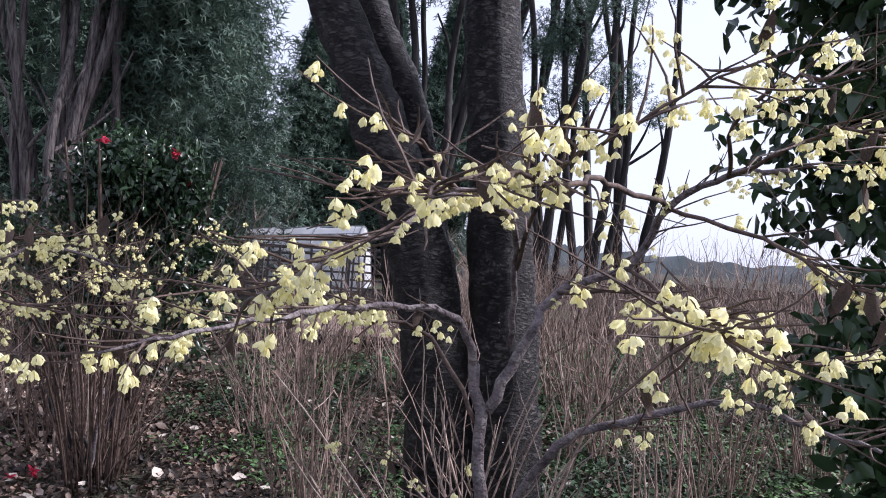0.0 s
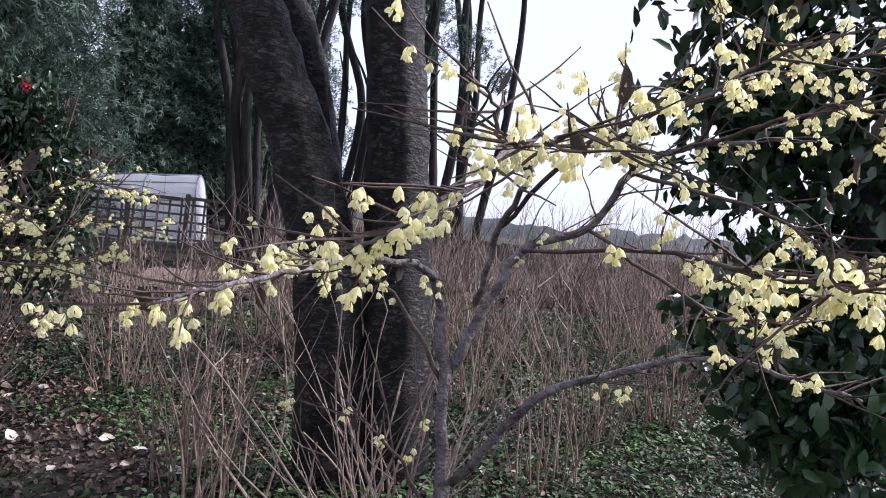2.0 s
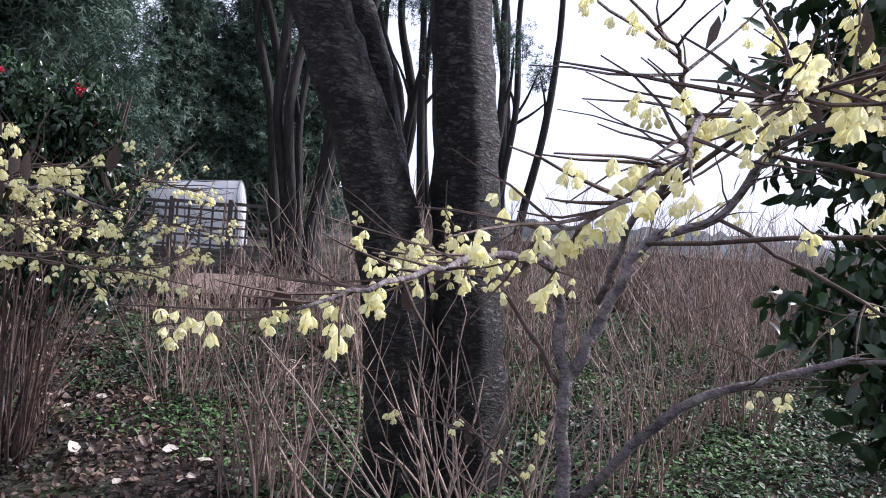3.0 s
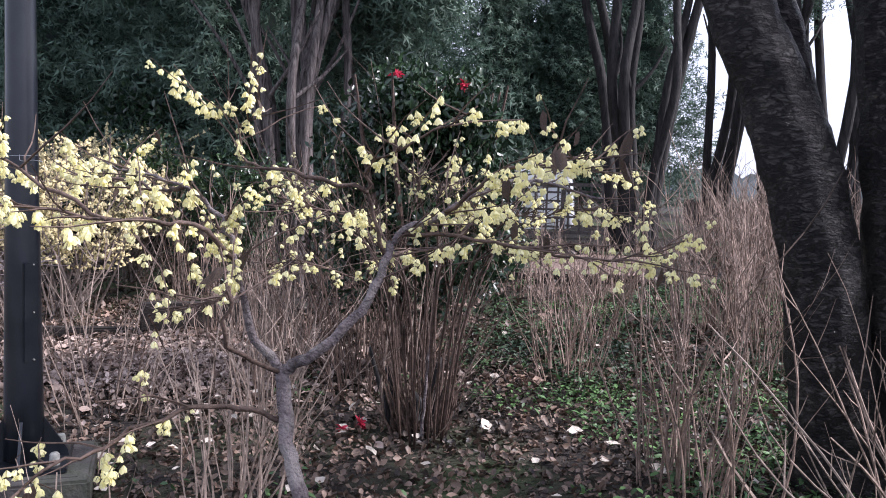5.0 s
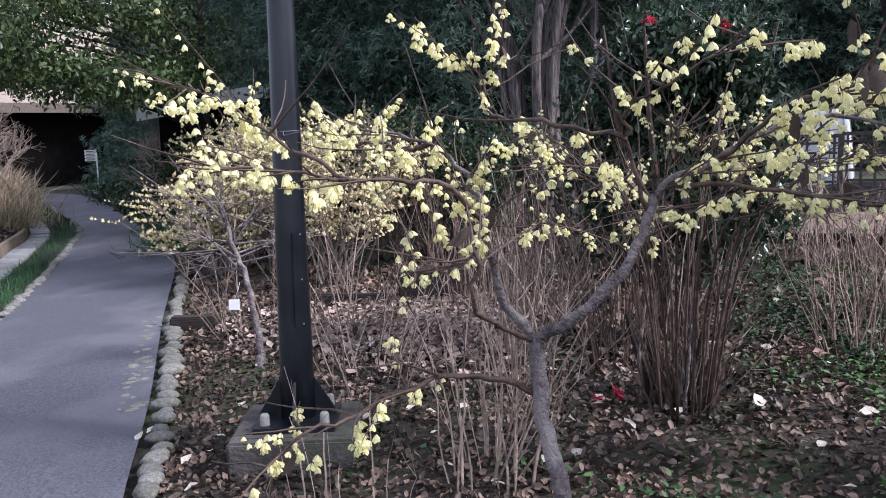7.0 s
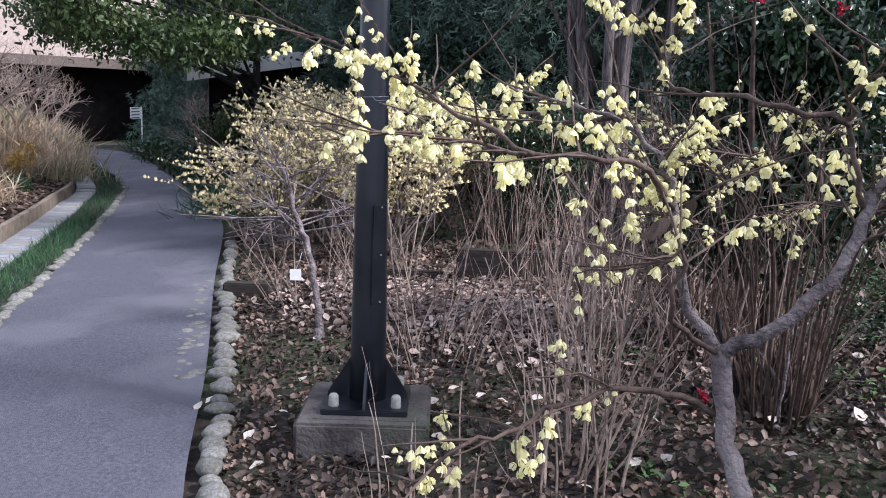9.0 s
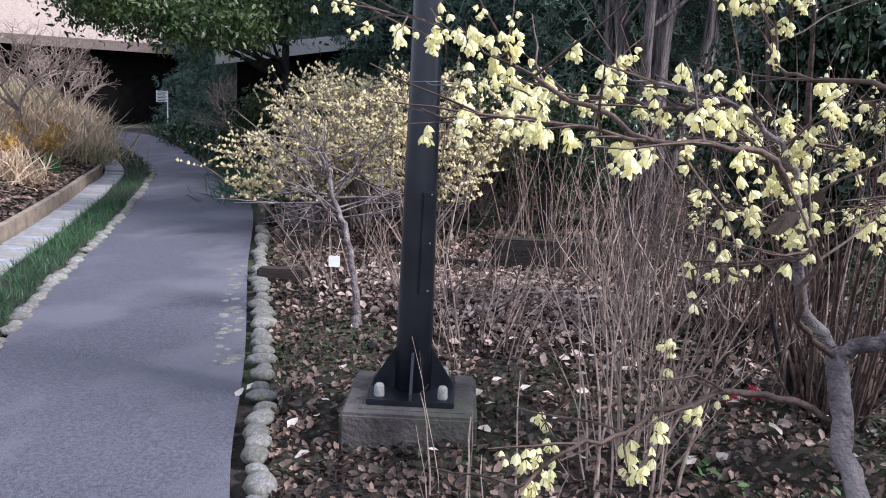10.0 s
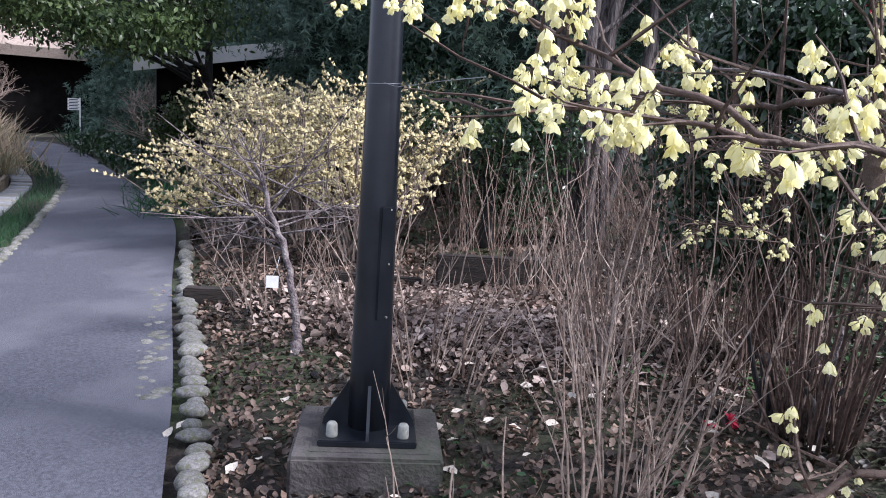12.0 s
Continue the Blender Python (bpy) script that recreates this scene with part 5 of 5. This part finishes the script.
def build_hall():
    h = thing("thatched_hall", "old hall with a deep tan thatched roof and walls coloured near-black as shade", "building", (-43.0, 23.5, -0.6))
    h.rotation_euler[2] = radians(62)
    g = Geo()
    g.box(pose(0, 0, 2.2), 23, 6, 4.8)
    # The dark void below the eave is painted into this wall's colour.
    part("wall", g, M_SHADEWALL, h)
    g = Geo()
    prof = [(-4.4, 4.3), (-4.6, 4.75), (0, 10.2), (4.6, 4.75), (4.4, 4.3), (0, 9.4)]
    for x in (-12.6, 12.6):
        g.v += [(x, u, z) for u, z in prof]
    for j in range(6):
        g.f.append((j, (j + 1) % 6, 6 + (j + 1) % 6, 6 + j))
    g.f += [(5, 4, 3, 2), (0, 5, 2, 1), (8, 9, 10, 11), (7, 8, 11, 6)]
    part("roof", g, M_THATCH, h)


build_hall()


def build_sign():
    s = thing("signpost", "white post with a white board of four dark lines", "sign", at(-27.5, 17.0))
    s.rotation_euler[2] = radians(58)
    g = Geo()
    g.box(pose(0.2, 0, 0.75), 0.045, 0.045, 1.65)
    soft_edges(g, "post", M_WHITE, s, 0.006)
    for k in range(4):
        g = Geo()
        g.box(pose(0.0, -0.035, 1.5 - 0.1 * k), 0.36, 0.02, 0.085)
        board = soft_edges(g, "board", M_WHITE, s, 0.004)
        g = Geo()
        g.box(pose(0.0, -0.048, 1.5 - 0.1 * k), 0.27, 0.006, 0.032)
        part("lettering", g, M_INK, board)


build_sign()
post = thing("grey_post", "plain slim grey post among the trees", "post", at(-14.45, 10.6))
g = Geo()
g.tube([(0, 0, -0.05), (0, 0, 2.29)], [0.04, 0.036], 10)
part("shaft", g, M_CONCRETE, post, smooth=True)


def build_fence():
    f = thing("board_fence", "weathered brown board fence at the garden's far edge", "fence")
    g = Geo()
    g.box(pose(0, 0, 0), 0.19, 0.025, 1.5)
    me = g.mesh("board")
    me.materials.append(M_FENCE)
    rng = random.Random(15)
    for k in range(110):
        x = -1.2 + 0.2 * k
        y = 17.0 - 0.1 * x
        ob = new("board", me)
        ob.parent = f
        ob.matrix_basis = pose(x, y, rise(x, y) - 0.3 + rng.uniform(-0.02, 0.02), 0, rng.gauss(0, 0.6), -6)


build_fence()
g = Geo()
for i in range(281):
    a = radians(-70 + 140 * i / 280)
    hgt = 9 + 9 * noise.noise(Vector((i * 0.04, 0, 0))) + 4 * noise.noise(Vector((i * 0.3, 5, 0))) + 2.5 * noise.noise(Vector((i * 0.9, 9, 0)))
    for d, z in ((320, -6), (350, hgt), (420, hgt * 0.5)):
        g.v.append((d * math.sin(a), d * math.cos(a), z))
for i in range(280):
    for j in range(2):
        a = i * 3 + j
        g.f.append((a, a + 3, a + 4, a + 1))
tagged(part("far_hills", g, M_HILL, None, smooth=True), "low dark wooded hills far away", "hill", kind="structure")

# ---- bank plants on the path's left ----
def on_bank(i, off):
    p = aside(PATH_LEFT, i, off)
    up = float(np.interp(off, (0.96, 1.3, 2.0, 3.0, 4.5, 7.0, 14.0), (0.17, 0.26, 0.5, 0.8, 1.15, 1.5, 1.9)))
    return (p.x, p.y, rise(p.x, p.y) + up - 0.03)


M_PALETUFT = material("grey_green_grass", (0.16, 0.15, 0.08), (0.36, 0.31, 0.19), 6, 0.8, 0, thin=0.25, per_island=0.4)
M_AMBER = material("amber_leaf", (0.3, 0.17, 0.04), (0.55, 0.36, 0.09), 6, 0.6, 0, thin=0.3, per_island=0.4)
TUFTS = ((99, 2.6, "dry"), (103, 1.9, "green"), (105, 2.8, "dry"), (109, 2.2, "dry"), (111, 1.5, "green"), (113, 2.9, "dry"), (116, 1.9, "dry"), (119, 2.6, "dry"), (123, 2.2, "dry"),
         (127, 2.8, "dry"), (97, 1.5, "green"), (107, 3.6, "dry"), (115, 3.8, "dry"), (125, 3.8, "dry"), (131, 2.4, "dry"), (102, 3.4, "dry"), (95, 2.2, "green"),
         (110, 3.3, "dry"), (112, 2.4, "dry"), (117, 3.2, "dry"), (121, 3.3, "dry"), (100, 1.7, "green"), (106, 1.6, "dry"), (114, 2.2, "dry"), (129, 3.4, "dry"))
for k, (i, off, sort) in enumerate(TUFTS):
    if sort == "dry":
        grass_tuft("grass_tuft", "feathery tuft of dry tan grass on the bank", on_bank(i, off), 420, 0.5, M_PALETUFT if i < 112 and k % 2 else M_DRY, 90 + k, 0.2, 0.5)
    else:
        grass_tuft("grass_tuft", "tuft of green strap leaves on the bank", on_bank(i, off), 200, 0.34, M_GRASS, 90 + k, 0.13, 0.5)
for k, (i, off, h) in enumerate(((118, 1.25, 0.6), (121, 1.2, 0.8), (122, 1.7, 1.1), (124, 1.15, 1.0), (126, 1.6, 1.3), (128, 1.1, 1.3), (129, 1.9, 1.5), (131, 1.2, 1.5), (133, 1.7, 1.6), (126, 2.5, 1.5), (130, 2.8, 1.7), (122, 2.6, 1.2))):
    grass_tuft("grass_tuft", "tall feathery clump of dry tan grass on the bank", on_bank(i, off), 380, h * 0.8, M_DRY if k % 3 else M_PALETUFT, 140 + k, 0.34, 0.35)
for k, (x, y, h) in enumerate(((-27.9, 17.7, 0.6), (-26.0, 17.1, 0.7), (-24.4, 16.4, 0.6), (-22.2, 15.3, 0.6), (-20.2, 14.2, 0.5), (-18.2, 13.0, 0.5), (-16.6, 12.1, 0.45), (-15.1, 11.2, 0.45), (-13.7, 10.45, 0.4), (-12.2, 9.4, 0.35), (-10.5, 8.1, 0.35), (-9.9, 7.7, 0.35), (-23.6, 17.0, 0.9), (-21.0, 15.6, 0.8))):
    grass_tuft("grass_tuft", "low dark green grassy clump beside the path", at(x, y), 420, h, M_GRASS, 170 + k, 0.3, 0.55)
for k, (i, off) in enumerate(((108, 1.8), (113, 1.6), (117, 1.7), (104, 2.2), (110, 2.3), (115, 2.2), (120, 1.8), (106, 2.7))):
    t = thing("amber_shrub", "small shrub with amber autumn leaves on the bank", "shrub", on_bank(i, off), group="amber shrubs on the bank")
    g = Geo()
    for s in range(7):
        a = s * 0.9
        g.tube([(0, 0, -0.02), (0.08 * math.cos(a), 0.08 * math.sin(a), 0.2), (0.2 * math.cos(a), 0.2 * math.sin(a), 0.42)], [0.006, 0.005, 0.002], 4)
    part("branch_mass", g, M_FARTWIG, t)
    leafy("foliage", LEAF, 420, [(0, 0, 0.3), (0.12, 0.05, 0.4)], [(0.28, 0.28, 0.22), (0.2, 0.2, 0.18)], 0.055, M_AMBER, t, 500 + k, 1.0, 0.2)


def bare_tree(at_point, h, seed):
    """A small bare tree: a short trunk that divides again and again."""
    rng = random.Random(seed)
    t = thing("bare_tree", "small bare pale-barked tree on the bank", "tree", at_point, group="bare trees on the bank")
    fine = Geo()

    def grow(p, d, ln, r, depth):
        q = p + d * ln
        mid = p + d * ln * 0.5 + Vector((rng.gauss(0, 0.05), rng.gauss(0, 0.05), 0)) * ln
        if depth < 2:
            g = Geo()
            g.tube([p, mid, q], [r, r * 0.85, r * 0.7], 7)
            part("trunk" if depth == 0 else "limb", g, M_PALECANE, t)
        else:
            fine.tube([p, mid, q], [r, r * 0.8, r * 0.6], 4, cap=False)
        if depth < 5:
            for _ in range(3 if depth < 4 else 2):
                e = (d + Vector((rng.gauss(0, 0.55), rng.gauss(0, 0.55), rng.gauss(0.05, 0.3)))).normalized()
                grow(q, e, ln * rng.uniform(0.6, 0.85), r * 0.6, depth + 1)

    grow(Vector((0, 0, -0.05)), Vector((0.05, 0, 1)), h * 0.28, h * 0.02, 0)
    tagged(part("twig_mass", fine, M_PALECANE, t), kind="stuff")


for k, (i, off, h) in enumerate(((117, 2.2, 2.6), (122, 1.9, 2.9), (127, 2.4, 3.2), (114, 3.6, 2.6), (120, 4.5, 3.4), (110, 4.2, 2.8), (131, 2.2, 3.2), (126, 1.25, 2.6), (129, 1.3, 3.0), (132, 1.4, 3.0))):
    bare_tree(on_bank(i, off), h, 700 + k)
for k, (x, y, h) in enumerate(((-13.6, 10.3, 1.9), (-15.6, 11.6, 2.1), (-18.2, 13.0, 2.2))):
    bare_tree(at(x, y), h, 720 + k)

# ---- leaf litter, fallen leaves and ground cover ----
def on_bed(n, x0, x1, y0, y1, rng):
    """Spots in the bed, right of the path."""
    x, y = rng.uniform(x0, x1, n), rng.uniform(y0, y1, n)
    px = np.array([p.x for p in PATH_RIGHT])[::-1]
    py = np.array([p.y for p in PATH_RIGHT])[::-1]
    edge = np.interp(x, px, py)
    keep = y > edge + 0.18
    return x[keep], y[keep]


def build_litter():
    rng = np.random.default_rng(17)
    for n, box, size in ((75000, (-7, 3.2, 1.9, 7.2), 0.03), (14000, (-12, 5, 5.5, 12), 0.06)):
        x, y = on_bed(n, *box, rng)
        pos = np.stack([x, y, rise_all(x, y) + rng.uniform(-0.012, 0.02, len(x))], 1)
        me = strew("leaf_litter", CURL, pos, turns(len(x), rng, 0.6), size * rng.uniform(0.4, 1.7, len(x)))
        tagged(ob_from("leaf_litter", me, M_LITTER, None), "brown fallen leaves covering the garden soil", "leaf litter", kind="stuff")
    x, y = rng.normal(-4.3, 0.7, 5200), rng.normal(5.35, 0.38, 5200)
    pos = np.stack([x, y, rise_all(x, y) + rng.uniform(-0.005, 0.035, len(x))], 1)
    me = strew("tan_litter", CURL, pos, turns(len(x), rng, 0.55), 0.048 * rng.uniform(0.5, 1.5, len(x)))
    tagged(ob_from("tan_litter", me, M_TANLEAF, None), "drift of pale tan fallen leaves behind the lamp post", "leaf litter", kind="stuff")
    pos = []
    for i in range(82, 132):
        for _ in range(520):
            o = rng.uniform(1.0, 3.4)
            p = aside(PATH_LEFT, i, o).lerp(aside(PATH_LEFT, i + 1, o), rng.random())
            hgt = np.interp(o, (0.96, 1.3, 2.0, 3.0, 4.5), (0.17, 0.26, 0.5, 0.8, 1.15))
            pos.append((p.x, p.y, rise(p.x, p.y) + hgt + 0.02))
    me = strew("bank_litter", CURL, pos, turns(len(pos), rng, 0.35), 0.07 * rng.uniform(0.5, 1.4, len(pos)))
    tagged(ob_from("bank_litter", me, M_LITTER, None), "brown fallen leaves lying on the bank", "leaf litter", kind="stuff")


build_litter()


def build_cover():
    rng = np.random.default_rng(18)
    x, y = on_bed(150000, -3.6, 4.5, 2.3, 9.5, rng)
    dens = np.array([0.5 + 0.9 * noise.noise(Vector((a * 0.8, b * 0.8, 7))) + 0.5 * noise.noise(Vector((a * 2.4, b * 2.4, 3))) for a, b in zip(x, y)])
    dens += 0.22 * np.clip(x + 0.6, -1.2, 2) + np.where(x > -2.6, 0.4, 0.0) - np.where((x < -1.9) & (y < 3.6), 0.35, 0.0)
    keep = dens > rng.uniform(0.5, 0.95, len(x))
    x, y = x[keep], y[keep]
    pos = np.stack([x, y, rise_all(x, y) + rng.uniform(0.0, 0.045, len(x))], 1)
    me = strew("ground_cover", LEAF, pos, turns(len(x), rng, 0.4), 0.036 * rng.uniform(0.5, 1.4, len(x)))
    tagged(ob_from("ground_cover", me, M_COVER, None), "low green creeping ground cover under the shrubs", "ground cover", kind="stuff")


build_cover()
leaf_me = strew("fallen_leaf", CURL, [(0, 0, 0)], np.eye(3)[None], [1.0])
leaf_me.materials.append(M_PALELEAF)
rl = random.Random(19)
fixed = [(-1.87, 4.68), (-1.85, 5.38)]
for k in range(260):
    x, y = fixed[k] if k < 2 else (rl.uniform(-4.6, 2.6), rl.uniform(2.9, 6.8))
    ob = new("fallen_leaf", leaf_me)
    s = 0.1 if k < 2 else rl.uniform(0.03, 0.085)
    ob.matrix_basis = pose(x, y, rise(x, y) + 0.015, rl.gauss(0, 18), rl.gauss(0, 18), rl.uniform(0, 360)) @ Matrix.Diagonal((s, s, s, 1))
    tagged(ob, "pale dry fallen leaf lying on the ground", "leaf", group="pale fallen leaves")
